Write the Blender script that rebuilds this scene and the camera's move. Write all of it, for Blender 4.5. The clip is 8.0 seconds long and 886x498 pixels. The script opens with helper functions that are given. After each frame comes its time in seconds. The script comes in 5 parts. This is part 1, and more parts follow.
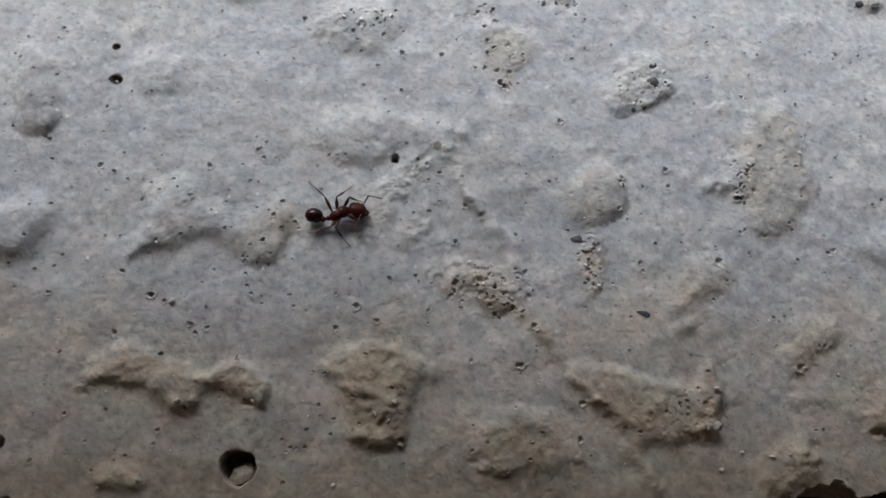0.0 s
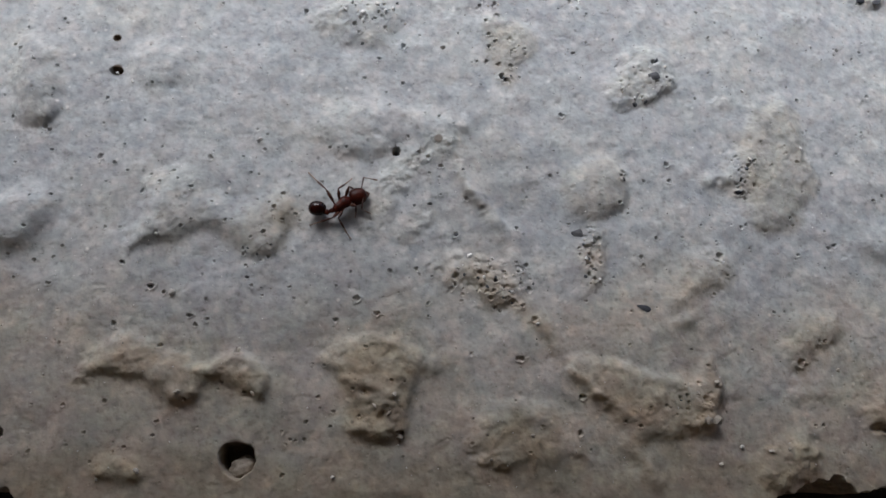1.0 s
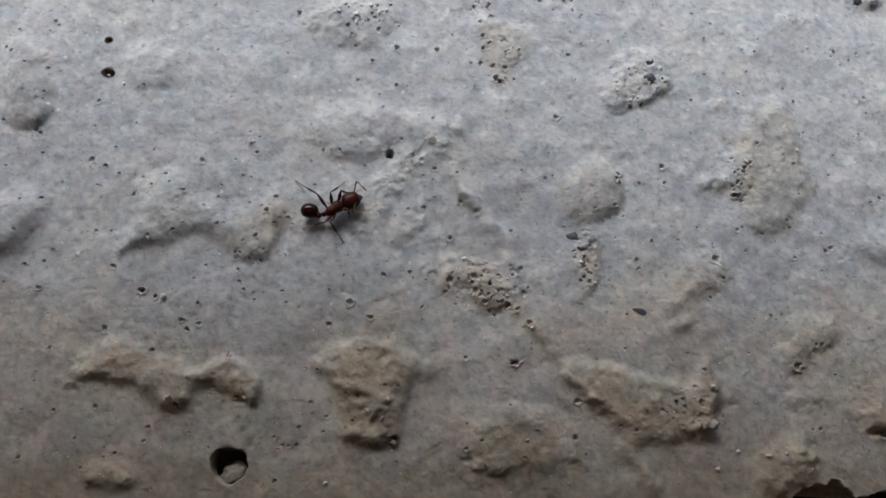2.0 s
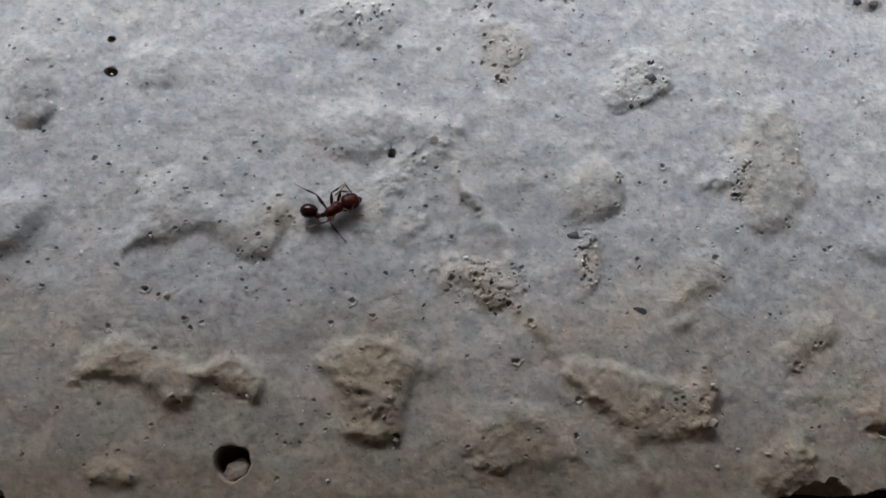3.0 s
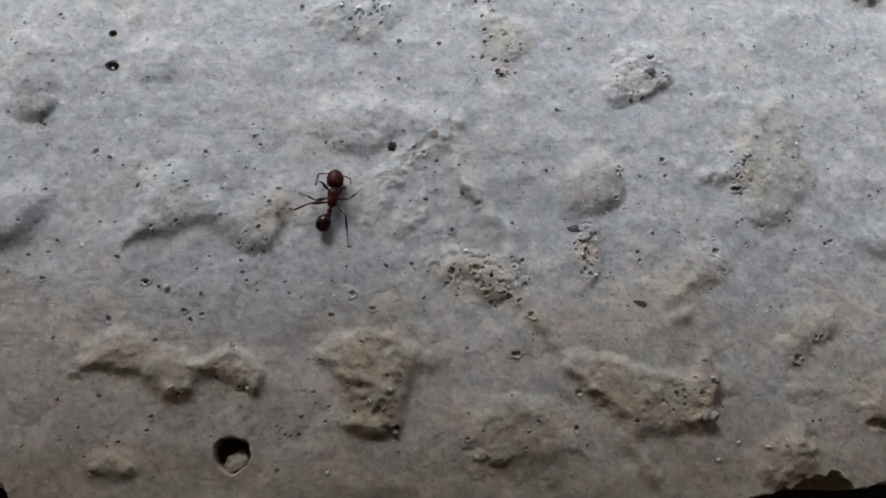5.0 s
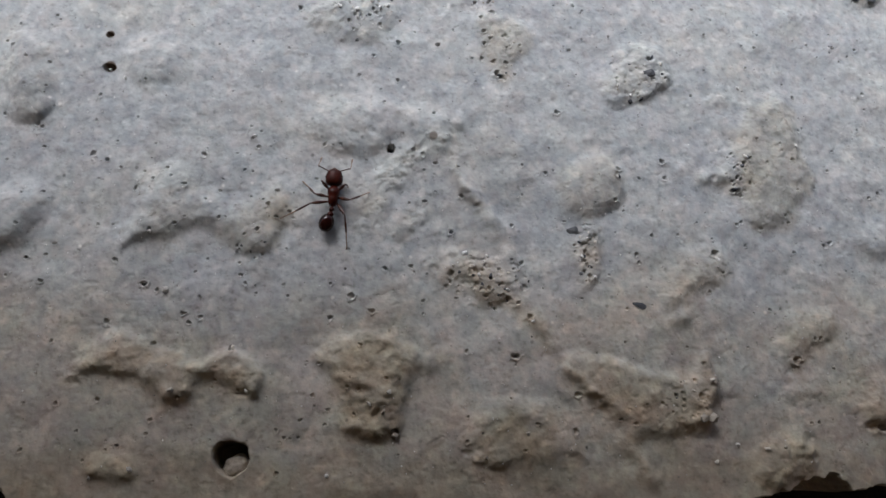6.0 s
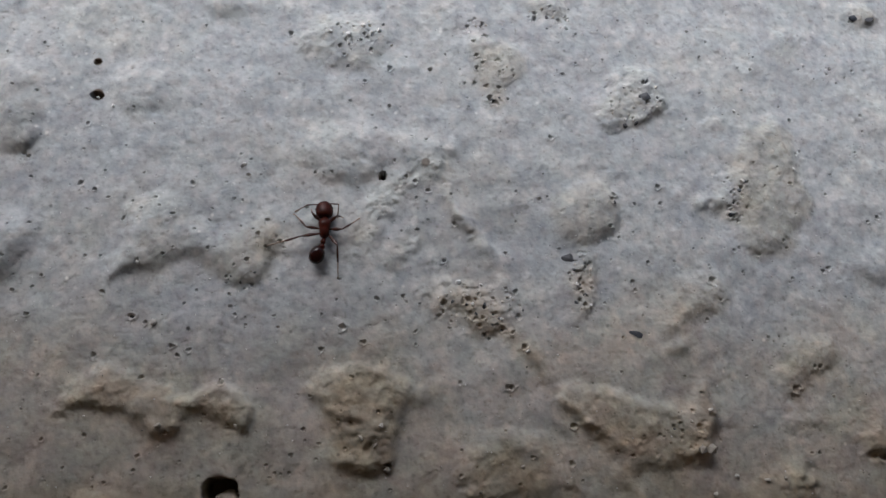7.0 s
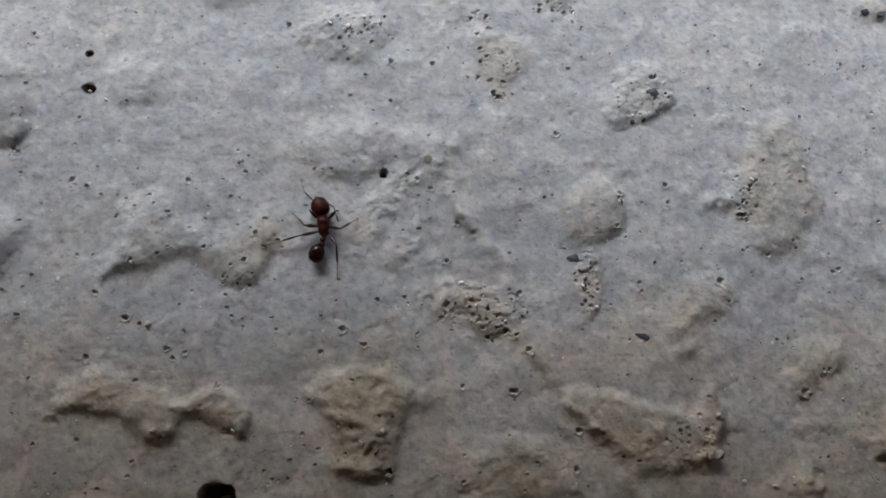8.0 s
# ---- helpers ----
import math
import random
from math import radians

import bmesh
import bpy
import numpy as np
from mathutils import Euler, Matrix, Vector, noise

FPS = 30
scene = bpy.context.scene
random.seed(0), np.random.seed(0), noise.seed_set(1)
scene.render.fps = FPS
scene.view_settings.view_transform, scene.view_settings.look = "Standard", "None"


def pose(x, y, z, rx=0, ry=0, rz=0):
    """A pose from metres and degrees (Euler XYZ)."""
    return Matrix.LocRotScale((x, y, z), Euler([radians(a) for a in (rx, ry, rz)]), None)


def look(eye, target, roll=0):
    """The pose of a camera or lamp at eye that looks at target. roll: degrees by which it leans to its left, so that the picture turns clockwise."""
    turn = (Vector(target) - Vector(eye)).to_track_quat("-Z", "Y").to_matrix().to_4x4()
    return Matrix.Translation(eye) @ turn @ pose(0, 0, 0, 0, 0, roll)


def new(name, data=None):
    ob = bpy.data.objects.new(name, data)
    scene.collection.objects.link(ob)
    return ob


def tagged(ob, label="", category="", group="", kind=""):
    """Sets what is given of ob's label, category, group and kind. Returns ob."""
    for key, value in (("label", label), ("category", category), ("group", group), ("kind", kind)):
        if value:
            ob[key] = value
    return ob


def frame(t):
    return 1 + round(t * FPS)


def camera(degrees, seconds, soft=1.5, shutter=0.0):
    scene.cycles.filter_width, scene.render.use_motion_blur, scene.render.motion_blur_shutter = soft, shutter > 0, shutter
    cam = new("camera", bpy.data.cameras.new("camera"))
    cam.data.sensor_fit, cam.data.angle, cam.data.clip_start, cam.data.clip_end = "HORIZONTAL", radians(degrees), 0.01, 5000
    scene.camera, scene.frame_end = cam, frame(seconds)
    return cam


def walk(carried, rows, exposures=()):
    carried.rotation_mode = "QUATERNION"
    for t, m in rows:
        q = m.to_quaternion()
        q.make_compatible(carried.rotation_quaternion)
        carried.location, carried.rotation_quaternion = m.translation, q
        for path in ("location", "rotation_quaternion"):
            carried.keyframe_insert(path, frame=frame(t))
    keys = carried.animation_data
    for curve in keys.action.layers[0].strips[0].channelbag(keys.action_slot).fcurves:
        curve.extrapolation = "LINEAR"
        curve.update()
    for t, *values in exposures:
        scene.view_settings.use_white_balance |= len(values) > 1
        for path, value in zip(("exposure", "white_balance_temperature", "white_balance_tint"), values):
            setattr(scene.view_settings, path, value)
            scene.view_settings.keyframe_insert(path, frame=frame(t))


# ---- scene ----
MM = 0.001
cam = camera(62.0, 8.0, soft=1.6)
# seconds, eye in millimetres, turn in degrees
PATH = [
    (0.0, -3.760, -11.110, 45.485, 13.681, -4.726, 0.000),
    (0.2, -3.928, -11.112, 45.343, 13.690, -4.877, 0.097),
    (0.5, -4.070, -11.680, 45.468, 13.695, -4.947, 0.251),
    (0.7, -4.076, -11.716, 45.459, 13.821, -4.978, 0.295),
    (1.0, -3.920, -11.610, 45.277, 13.773, -4.958, 0.238),
    (1.2, -3.747, -11.304, 44.876, 13.685, -5.004, 0.198),
    (1.5, -3.506, -11.131, 45.133, 13.651, -4.775, 0.186),
    (1.7, -3.469, -11.183, 44.990, 13.748, -4.844, 0.134),
    (2.8, -3.755, -11.609, 45.224, 13.806, -5.033, 0.227),
    (3.0, -3.764, -11.292, 45.243, 13.595, -5.097, 0.202),
    (3.2, -3.771, -11.510, 45.065, 13.798, -5.108, 0.180),
    (3.5, -3.849, -11.597, 45.002, 13.751, -5.204, 0.242),
    (4.0, -3.814, -11.761, 44.997, 13.773, -5.138, 0.261),
    (4.5, -3.686, -12.039, 45.034, 14.053, -4.989, 0.200),
    (4.7, -3.631, -12.076, 45.051, 14.071, -4.965, 0.198),
    (5.8, -3.902, -12.118, 45.137, 13.928, -5.197, 0.204),
    (6.0, -3.789, -11.732, 45.073, 13.791, -5.197, 0.145),
    (6.2, -3.669, -11.276, 45.342, 13.889, -5.186, 0.211),
    (6.5, -3.419, -10.427, 45.310, 13.840, -5.106, 0.061),
    (6.7, -3.290, -10.079, 45.063, 14.200, -5.130, -0.201),
    (7.0, -3.295, -10.180, 44.774, 14.274, -5.095, -0.174),
    (7.2, -3.308, -10.242, 44.711, 14.223, -5.112, -0.169),
    (7.5, -3.225, -10.267, 44.499, 14.130, -4.958, -0.279),
    (7.7, -3.623, -9.587, 43.874, 14.146, -5.188, -0.267),
    (7.8, -3.443, -9.558, 43.791, 13.923, -5.171, -0.233),
    (8.0, -3.654, -9.131, 43.780, 13.257, -5.507, -0.068),
]
walk(
    cam,
    [(t, pose(x * MM, y * MM, z * MM, rx, ry, rz)) for t, x, y, z, rx, ry, rz in PATH],
    exposures=[(0.0, 0.11, 5650, 10), (6.0, 0.11, 5650, 10), (6.7, 0.04, 5650, 10), (7.5, 0.0, 5650, 10), (8.0, -0.03, 5650, 10)],
)

# ---- light: soft overcast daylight from the far side, cut by an added low overhang ----
SUN_HEIGHT, SUN_TURN = 44.5, -24.0
world = bpy.data.worlds.new("sky")
scene.world = world
world.use_nodes = True
sky = world.node_tree.nodes.new("ShaderNodeTexSky")
sky.sky_type, sky.sun_disc = "NISHITA", False
sky.sun_elevation, sky.sun_rotation = radians(SUN_HEIGHT), radians(SUN_TURN)
sky.air_density, sky.dust_density = 1.0, 4.0
world.node_tree.links.new(sky.outputs[0], world.node_tree.nodes["Background"].inputs[0])
world.node_tree.nodes["Background"].inputs[1].default_value = 0.11
sun = new("sun", bpy.data.lights.new("sun", "SUN"))
sun.data.energy, sun.data.angle, sun.data.color = 2.7, radians(30), (1.0, 0.94, 0.86)
sx, sy = math.sin(radians(SUN_TURN)), math.cos(radians(SUN_TURN))
sun.matrix_world = look((sx, sy, math.tan(radians(SUN_HEIGHT))), (0, 0, 0))


# ---- materials ----
def material(name):
    m = bpy.data.materials.new(name)
    m.use_nodes = True
    return m, m.node_tree.nodes, m.node_tree.links, m.node_tree.nodes["Principled BSDF"]


def noise_node(nodes, links, coords, scale, detail=4.0, rough=0.6):
    n = nodes.new("ShaderNodeTexNoise")
    n.inputs["Scale"].default_value, n.inputs["Detail"].default_value, n.inputs["Roughness"].default_value = scale, detail, rough
    links.new(coords, n.inputs["Vector"])
    return n.outputs["Fac"]


def ramp(nodes, links, value, stops):
    r = nodes.new("ShaderNodeValToRGB")
    while len(r.color_ramp.elements) < len(stops):
        r.color_ramp.elements.new(0.5)
    for e, (at, c) in zip(r.color_ramp.elements, stops):
        e.position, e.color = at, (*c, 1.0)
    links.new(value, r.inputs[0])
    return r.outputs[0]


def mixed(nodes, links, kind, fac, a, b):
    n = nodes.new("ShaderNodeMix")
    n.data_type, n.blend_type = "RGBA", kind
    for socket, v in ((n.inputs[0], fac), (n.inputs[6], a), (n.inputs[7], b)):
        if isinstance(v, (int, float)):
            socket.default_value = v
        elif isinstance(v, tuple):
            socket.default_value = (*v, 1.0)
        else:
            links.new(v, socket)
    return n.outputs[2]


def bumped(nodes, links, heights, shader, distance, strength=1.0):
    b = nodes.new("ShaderNodeBump")
    b.inputs["Strength"].default_value, b.inputs["Distance"].default_value = strength, distance
    links.new(heights, b.inputs["Height"])
    links.new(b.outputs[0], shader.inputs["Normal"])


def concrete():
    m, nodes, links, s = material("weathered concrete")
    at = nodes.new("ShaderNodeTexCoord").outputs["Object"]
    crust = nodes.new("ShaderNodeAttribute")
    crust.attribute_name = "crust"
    stain_shade = nodes.new("ShaderNodeAttribute")
    stain_shade.attribute_name = "stain_shade"
    dirt_shade = nodes.new("ShaderNodeAttribute")
    dirt_shade.attribute_name = "dirt_shade"
    wide = noise_node(nodes, links, at, 110, 5, 0.62)
    mid = noise_node(nodes, links, at, 700, 3, 0.55)
    fine = noise_node(nodes, links, at, 2600, 3, 0.6)
    paste = ramp(nodes, links, wide, [(0.3, (0.405, 0.413, 0.43)), (0.5, (0.452, 0.46, 0.472)), (0.7, (0.51, 0.505, 0.49))])
    sandy = ramp(nodes, links, mid, [(0.3, (0.40, 0.39, 0.362)), (0.5, (0.49, 0.482, 0.45)), (0.7, (0.57, 0.563, 0.528))])
    patch = ramp(nodes, links, crust.outputs["Fac"], [(0.0, (0, 0, 0)), (0.7, (0.6, 0.6, 0.6))])
    colour = mixed(nodes, links, "MIX", patch, paste, sandy)
    blotch = ramp(nodes, links, mid, [(0.3, (0.86, 0.87, 0.89)), (0.5, (0.97, 0.97, 0.97)), (0.7, (1.07, 1.06, 1.035))])
    colour = mixed(nodes, links, "MULTIPLY", 1.0, colour, blotch)
    speck = ramp(nodes, links, fine, [(0.28, (0.7, 0.69, 0.68)), (0.44, (0.945, 0.945, 0.945)), (0.56, (1.0, 1.0, 1.0)), (0.74, (1.12, 1.115, 1.1))])
    colour = mixed(nodes, links, "MULTIPLY", 1.0, colour, speck)
    mottle = ramp(nodes, links, noise_node(nodes, links, at, 1500, 2, 0.5), [(0.3, (0.9, 0.905, 0.915)), (0.5, (1.0, 1.0, 1.0)), (0.7, (1.08, 1.075, 1.06))])
    colour = mixed(nodes, links, "MULTIPLY", 1.0, colour, mottle)
    cells = nodes.new("ShaderNodeTexVoronoi")
    cells.inputs["Scale"].default_value = 1700
    links.new(at, cells.inputs["Vector"])
    pick = nodes.new("ShaderNodeSeparateColor")
    links.new(cells.outputs["Color"], pick.inputs[0])
    near = ramp(nodes, links, cells.outputs["Distance"], [(0.1, (1, 1, 1)), (0.26, (0, 0, 0))])
    white = mixed(nodes, links, "MULTIPLY", 1.0, near, ramp(nodes, links, pick.outputs[0], [(0.9, (0, 0, 0)), (1.0, (0.8, 0.8, 0.8))]))
    black = mixed(nodes, links, "MULTIPLY", 1.0, near, ramp(nodes, links, pick.outputs[1], [(0.9, (0, 0, 0)), (1.0, (0.8, 0.8, 0.8))]))
    colour = mixed(nodes, links, "MIX", white, colour, (0.72, 0.71, 0.69))
    colour = mixed(nodes, links, "MIX", black, colour, (0.19, 0.185, 0.185))
    # brown dirt, with some of the dimming towards the near side in its tint
    colour = mixed(nodes, links, "MULTIPLY", dirt_shade.outputs["Fac"], colour, (1.0, 0.89, 0.76))
    grime = mixed(nodes, links, "MULTIPLY", 1.0, patch, dirt_shade.outputs["Color"])
    colour = mixed(nodes, links, "MULTIPLY", grime, colour, (0.765, 0.705, 0.64))
    chips = nodes.new("ShaderNodeTexVoronoi")
    chips.feature = "SMOOTH_F1"
    chips.inputs["Scale"].default_value, chips.inputs["Smoothness"].default_value = 2000, 1.0
    links.new(at, chips.inputs["Vector"])
    chip = nodes.new("ShaderNodeSeparateColor")
    links.new(chips.outputs["Color"], chip.inputs[0])
    colour = mixed(nodes, links, "MULTIPLY", 1.0, colour, ramp(nodes, links, chip.outputs[0], [(0.2, (0.9, 0.9, 0.905)), (0.5, (1.0, 1.0, 1.0)), (0.8, (1.09, 1.085, 1.075))]))
    colour = mixed(nodes, links, "MULTIPLY", 1.0, colour, ramp(nodes, links, chip.outputs[1], [(0.25, (0.98, 1.0, 0.995)), (0.75, (1.025, 1.0, 0.975))]))
    tint = noise_node(nodes, links, at, 330, 4, 0.6)
    rust = ramp(nodes, links, tint, [(0.38, (0.96, 1.0, 0.97)), (0.62, (1.03, 0.99, 0.98))])
    colour = mixed(nodes, links, "MULTIPLY", ramp(nodes, links, dirt_shade.outputs["Fac"], [(0.0, (0.35, 0.35, 0.35)), (1.0, (1, 1, 1))]), colour, rust)
    # brown spots, and the shade painted inside three pits
    colour = mixed(nodes, links, "MIX", stain_shade.outputs["Fac"], colour, (0.11, 0.078, 0.055))
    film_shade = nodes.new("ShaderNodeAttribute")
    film_shade.attribute_name = "film_shade"
    # filmy patches, some of which put shade into the colour
    colour = mixed(nodes, links, "MULTIPLY", film_shade.outputs["Fac"], colour, (0.885, 0.835, 0.755))
    links.new(colour, s.inputs["Base Color"])
    s.inputs["Roughness"].default_value = 0.88
    s.inputs["Specular IOR Level"].default_value = 0.3
    bumped(nodes, links, noise_node(nodes, links, at, 3600, 2, 0.5), s, 0.00003)
    return m


def mineral(name, low, high, rough=0.5):
    m, nodes, links, s = material(name)
    at = nodes.new("ShaderNodeTexCoord").outputs["Object"]
    info = nodes.new("ShaderNodeObjectInfo")
    tone = mixed(nodes, links, "MIX", info.outputs["Random"], low, high)
    grain = noise_node(nodes, links, at, 9000, 3)
    links.new(mixed(nodes, links, "MULTIPLY", 0.7, tone, ramp(nodes, links, grain, [(0.3, (0.6, 0.6, 0.6)), (0.7, (1.1, 1.1, 1.1))])), s.inputs["Base Color"])
    s.inputs["Roughness"].default_value = rough
    return m


def cuticle(name, dark, light, rough, scale, depth, gloss):
    m, nodes, links, s = material(name)
    at = nodes.new("ShaderNodeTexCoord").outputs["Object"]
    tone = noise_node(nodes, links, at, 2200, 3)
    links.new(ramp(nodes, links, tone, [(0.3, dark), (0.72, light)]), s.inputs["Base Color"])
    s.inputs["Roughness"].default_value = rough
    s.inputs["Specular IOR Level"].default_value = gloss
    s.inputs["Coat Weight"].default_value = 0.25 * gloss
    s.inputs["Coat Roughness"].default_value = 0.2
    bumped(nodes, links, noise_node(nodes, links, at, scale, 3), s, depth)
    return m


def plain_rough(name, low, high, scale, rough=0.95):
    m, nodes, links, s = material(name)
    at = nodes.new("ShaderNodeTexCoord").outputs["Object"]
    n = noise_node(nodes, links, at, scale, 6, 0.65)
    links.new(ramp(nodes, links, n, [(0.3, low), (0.7, high)]), s.inputs["Base Color"])
    s.inputs["Roughness"].default_value = rough
    bumped(nodes, links, n, s, 0.3 / scale)
    return m


CONCRETE = concrete()
PALE = mineral("pale quartz", (0.62, 0.58, 0.52), (0.85, 0.84, 0.82), 0.35)
DARK = mineral("dark basalt", (0.035, 0.04, 0.05), (0.10, 0.10, 0.105), 0.55)
SAND = mineral("buff sand", (0.30, 0.26, 0.21), (0.60, 0.55, 0.47), 0.6)
SOIL = plain_rough("damp dark soil", (0.012, 0.009, 0.007), (0.05, 0.038, 0.028), 260)
PLASTER = plain_rough("brown plaster", (0.16, 0.12, 0.085), (0.26, 0.20, 0.15), 60)
HEAD_SKIN = cuticle("red-brown ridged cuticle", (0.018, 0.0034, 0.0020), (0.056, 0.0098, 0.0046), 0.36, 14000, 0.000016, 0.13)
BODY_SKIN = cuticle("red-brown cuticle", (0.018, 0.0032, 0.0019), (0.064, 0.0108, 0.0050), 0.38, 12000, 0.000016, 0.13)
GASTER_SKIN = cuticle("dark shiny cuticle", (0.011, 0.0026, 0.0019), (0.022, 0.0048, 0.0031), 0.18, 9000, 0.000003, 0.2)
LEG_SKIN = cuticle("brown leg cuticle", (0.030, 0.0100, 0.0058), (0.105, 0.034, 0.017), 0.36, 12000, 0.000006, 0.4)
FOOT_SKIN = cuticle("tan leg cuticle", (0.17, 0.105, 0.07), (0.36, 0.25, 0.175), 0.45, 12000, 0.000006, 0.4)
EYE_SKIN = cuticle("black eye", (0.006, 0.005, 0.005), (0.012, 0.01, 0.01), 0.2, 20000, 0.000006, 0.5)


# ---- relief of the concrete, in millimetres ----
def spaced(lo, hi, step, far_lo, far_hi):
    fine = np.arange(lo, hi, step)
    up, down, s = [fine[-1]], [fine[0]], step
    while up[-1] < far_hi or down[-1] > far_lo:
        s *= 1.22
        if up[-1] < far_hi:
            up.append(min(far_hi, up[-1] + s))
        if down[-1] > far_lo:
            down.append(max(far_lo, down[-1] - s))
    return np.concatenate([down[:0:-1], fine, up[1:]])


XS, YS = spaced(-30.5, 35.0, 0.047, -1500.0, 1500.0), spaced(-18.2, 22.5, 0.047, -18.8, 900.0)
X, Y = np.meshgrid(XS, YS)


def lattice(ix, iy, seed):
    h = (ix.astype(np.int64) * 374761393 + iy.astype(np.int64) * 668265263 + seed * 974634777) & 0xFFFFFFFF
    h = ((h ^ (h >> 13)) * 1274126177) & 0xFFFFFFFF
    h = ((h ^ (h >> 16)) * 2246822519) & 0xFFFFFFFF
    return (h ^ (h >> 15)) * (2 * math.pi / 4294967296.0)


def swirl(x, y, size, seed):
    """Smooth gradient noise of about -0.7 to 0.7, with features of that size."""
    x, y = x / size, y / size
    ix, iy = np.floor(x), np.floor(y)
    fx, fy = x - ix, y - iy
    u, v = fx * fx * fx * (fx * (fx * 6 - 15) + 10), fy * fy * fy * (fy * (fy * 6 - 15) + 10)

    def corner(dx, dy):
        a = lattice(ix + dx, iy + dy, seed)
        return np.cos(a) * (fx - dx) + np.sin(a) * (fy - dy)

    low, high = corner(0, 0) * (1 - u) + corner(1, 0) * u, corner(0, 1) * (1 - u) + corner(1, 1) * u
    return low * (1 - v) + high * v


def layered(x, y, size, octaves, seed, keep=0.55):
    return sum(swirl(x, y, size / 2**k, seed + k) * keep**k for k in range(octaves))


def smooth(v):
    v = np.clip(v, 0.0, 1.0)
    return v * v * (3 - 2 * v)


WARP_X = layered(X, Y, 2.4, 4, 11, 0.45)
WARP_Y = layered(X, Y, 2.4, 4, 31, 0.45)
H = 0.45 - 0.0010 * np.clip(X, -40, 40) ** 2 - 0.0005 * np.clip(Y, -40, 40) ** 2
H += 0.16 * layered(X, Y, 9.0, 2, 51) + 0.1 * layered(X, Y, 2.8, 1, 61)
CRUST, STAIN_SHADE = np.zeros_like(H), np.zeros_like(H)


def window(x, y, r):
    i0, i1 = np.searchsorted(YS, (y - r, y + r))
    j0, j1 = np.searchsorted(XS, (x - r, x + r))
    return slice(i0, i1), slice(j0, j1)


def lump(x, y, rx, ry, turn, height, crust, edge):
    """A swelling with an uneven outline, steep on its near side and easing off on the far side."""
    w = window(x, y, 1.6 * max(rx, ry) + 1.2)
    size = min(1.0, 0.45 * min(rx, ry))
    dx, dy = X[w] - x + WARP_X[w] * size, Y[w] - y + WARP_Y[w] * size
    c, s = math.cos(radians(turn)), math.sin(radians(turn))
    u, v = (c * dx + s * dy) / rx, (-s * dx + c * dy) / ry
    d = np.sqrt(u * u + v * v) + 1e-6
    soft = edge + (1.1 - edge) * smooth(0.5 + 0.9 * dy / (d * ry + 1e-6) * 0.8)
    form = smooth((1.12 - d) / soft)
    H[w] += 0.8 * height * form
    np.maximum(CRUST[w], crust * smooth((1.15 - d) / 0.45), out=CRUST[w])


def shaded(ox, oy):
    """How far a way points to the side that lies away from the light, from 0 to 1."""
    return smooth(0.5 + 0.5 * (0.42 * ox - 0.91 * oy))


def rounded(line, closed):
    """The line with its corners cut twice, so that it bends softly."""
    for _ in range(2):
        pairs = list(zip(line, line[1:] + line[:1] if closed else line[1:]))
        cut = [(a[0] + k * (b[0] - a[0]), a[1] + k * (b[1] - a[1])) for a, b in pairs for k in (0.25, 0.75)]
        line = cut if closed else [line[0], *cut, line[-1]]
    return line


def ridge(line, far, near, height, crust):
    """A long swelling that follows a line, as wide on either side as given."""
    line = rounded(line, False)
    px, py = [p[0] for p in line], [p[1] for p in line]
    cx, cy = (min(px) + max(px)) / 2, (min(py) + max(py)) / 2
    w = window(cx, cy, max(max(px) - min(px), max(py) - min(py)) / 2 + 2.2 * max(far, near))
    x, y = X[w] + 0.4 * WARP_X[w], Y[w] + 0.4 * WARP_Y[w]
    form = np.zeros(x.shape)
    for (ax, ay), (bx, by) in zip(line, line[1:]):
        ux, uy = bx - ax, by - ay
        k = np.clip(((x - ax) * ux + (y - ay) * uy) / (ux * ux + uy * uy), 0, 1)
        ox, oy = x - ax - k * ux, y - ay - k * uy
        d = np.hypot(ox, oy) + 1e-6
        wide = far + (near - far) * shaded(ox / d, oy / d)
        form = np.maximum(form, smooth(1.1 - d / wide))
    H[w] += height * form * (0.8 + 0.8 * WARP_Y[w])
    np.maximum(CRUST[w], crust * form, out=CRUST[w])


def terrace(outline, height, crust, near, far, dome=0.3):
    """A raised patch with a crisp edge on its shaded side that eases off towards the light, and a swollen middle."""
    outline = rounded(outline, True)
    px, py = [p[0] for p in outline], [p[1] for p in outline]
    turning = sum(p[0] * q[1] - q[0] * p[1] for p, q in zip(outline, outline[1:] + outline[:1]))
    w = window((min(px) + max(px)) / 2, (min(py) + max(py)) / 2, max(max(px) - min(px), max(py) - min(py)) / 2 + 2 * near + 1)
    x, y = X[w] + 0.42 * WARP_X[w], Y[w] + 0.42 * WARP_Y[w]
    inside = np.zeros(x.shape, dtype=bool)
    low, high, least = np.full(x.shape, 1.0), np.zeros(x.shape), np.full(x.shape, 1e9)
    for (ax, ay), (bx, by) in zip(outline, outline[1:] + outline[:1]):
        ux, uy = bx - ax, by - ay
        if uy:
            inside ^= ((ay > y) != (by > y)) & (x < ax + ux * (y - ay) / uy)
        k = np.clip(((x - ax) * ux + (y - ay) * uy) / (ux * ux + uy * uy), 0, 1)
        d = np.hypot(x - ax - k * ux, y - ay - k * uy)
        long = math.hypot(ux, uy) * math.copysign(1, turning)
        soft = far + (near - far) * shaded(uy / long, -ux / long)
        low = np.minimum(low, smooth(0.3 + d / soft))
        high = np.maximum(high, smooth(0.3 - d / soft))
        least = np.minimum(least, d)
    H[w] += height * np.where(inside, low + dome * smooth(least / 1.6), high)
    np.maximum(CRUST[w], crust * smooth(0.4 + np.where(inside, least, -least) / 0.7), out=CRUST[w])


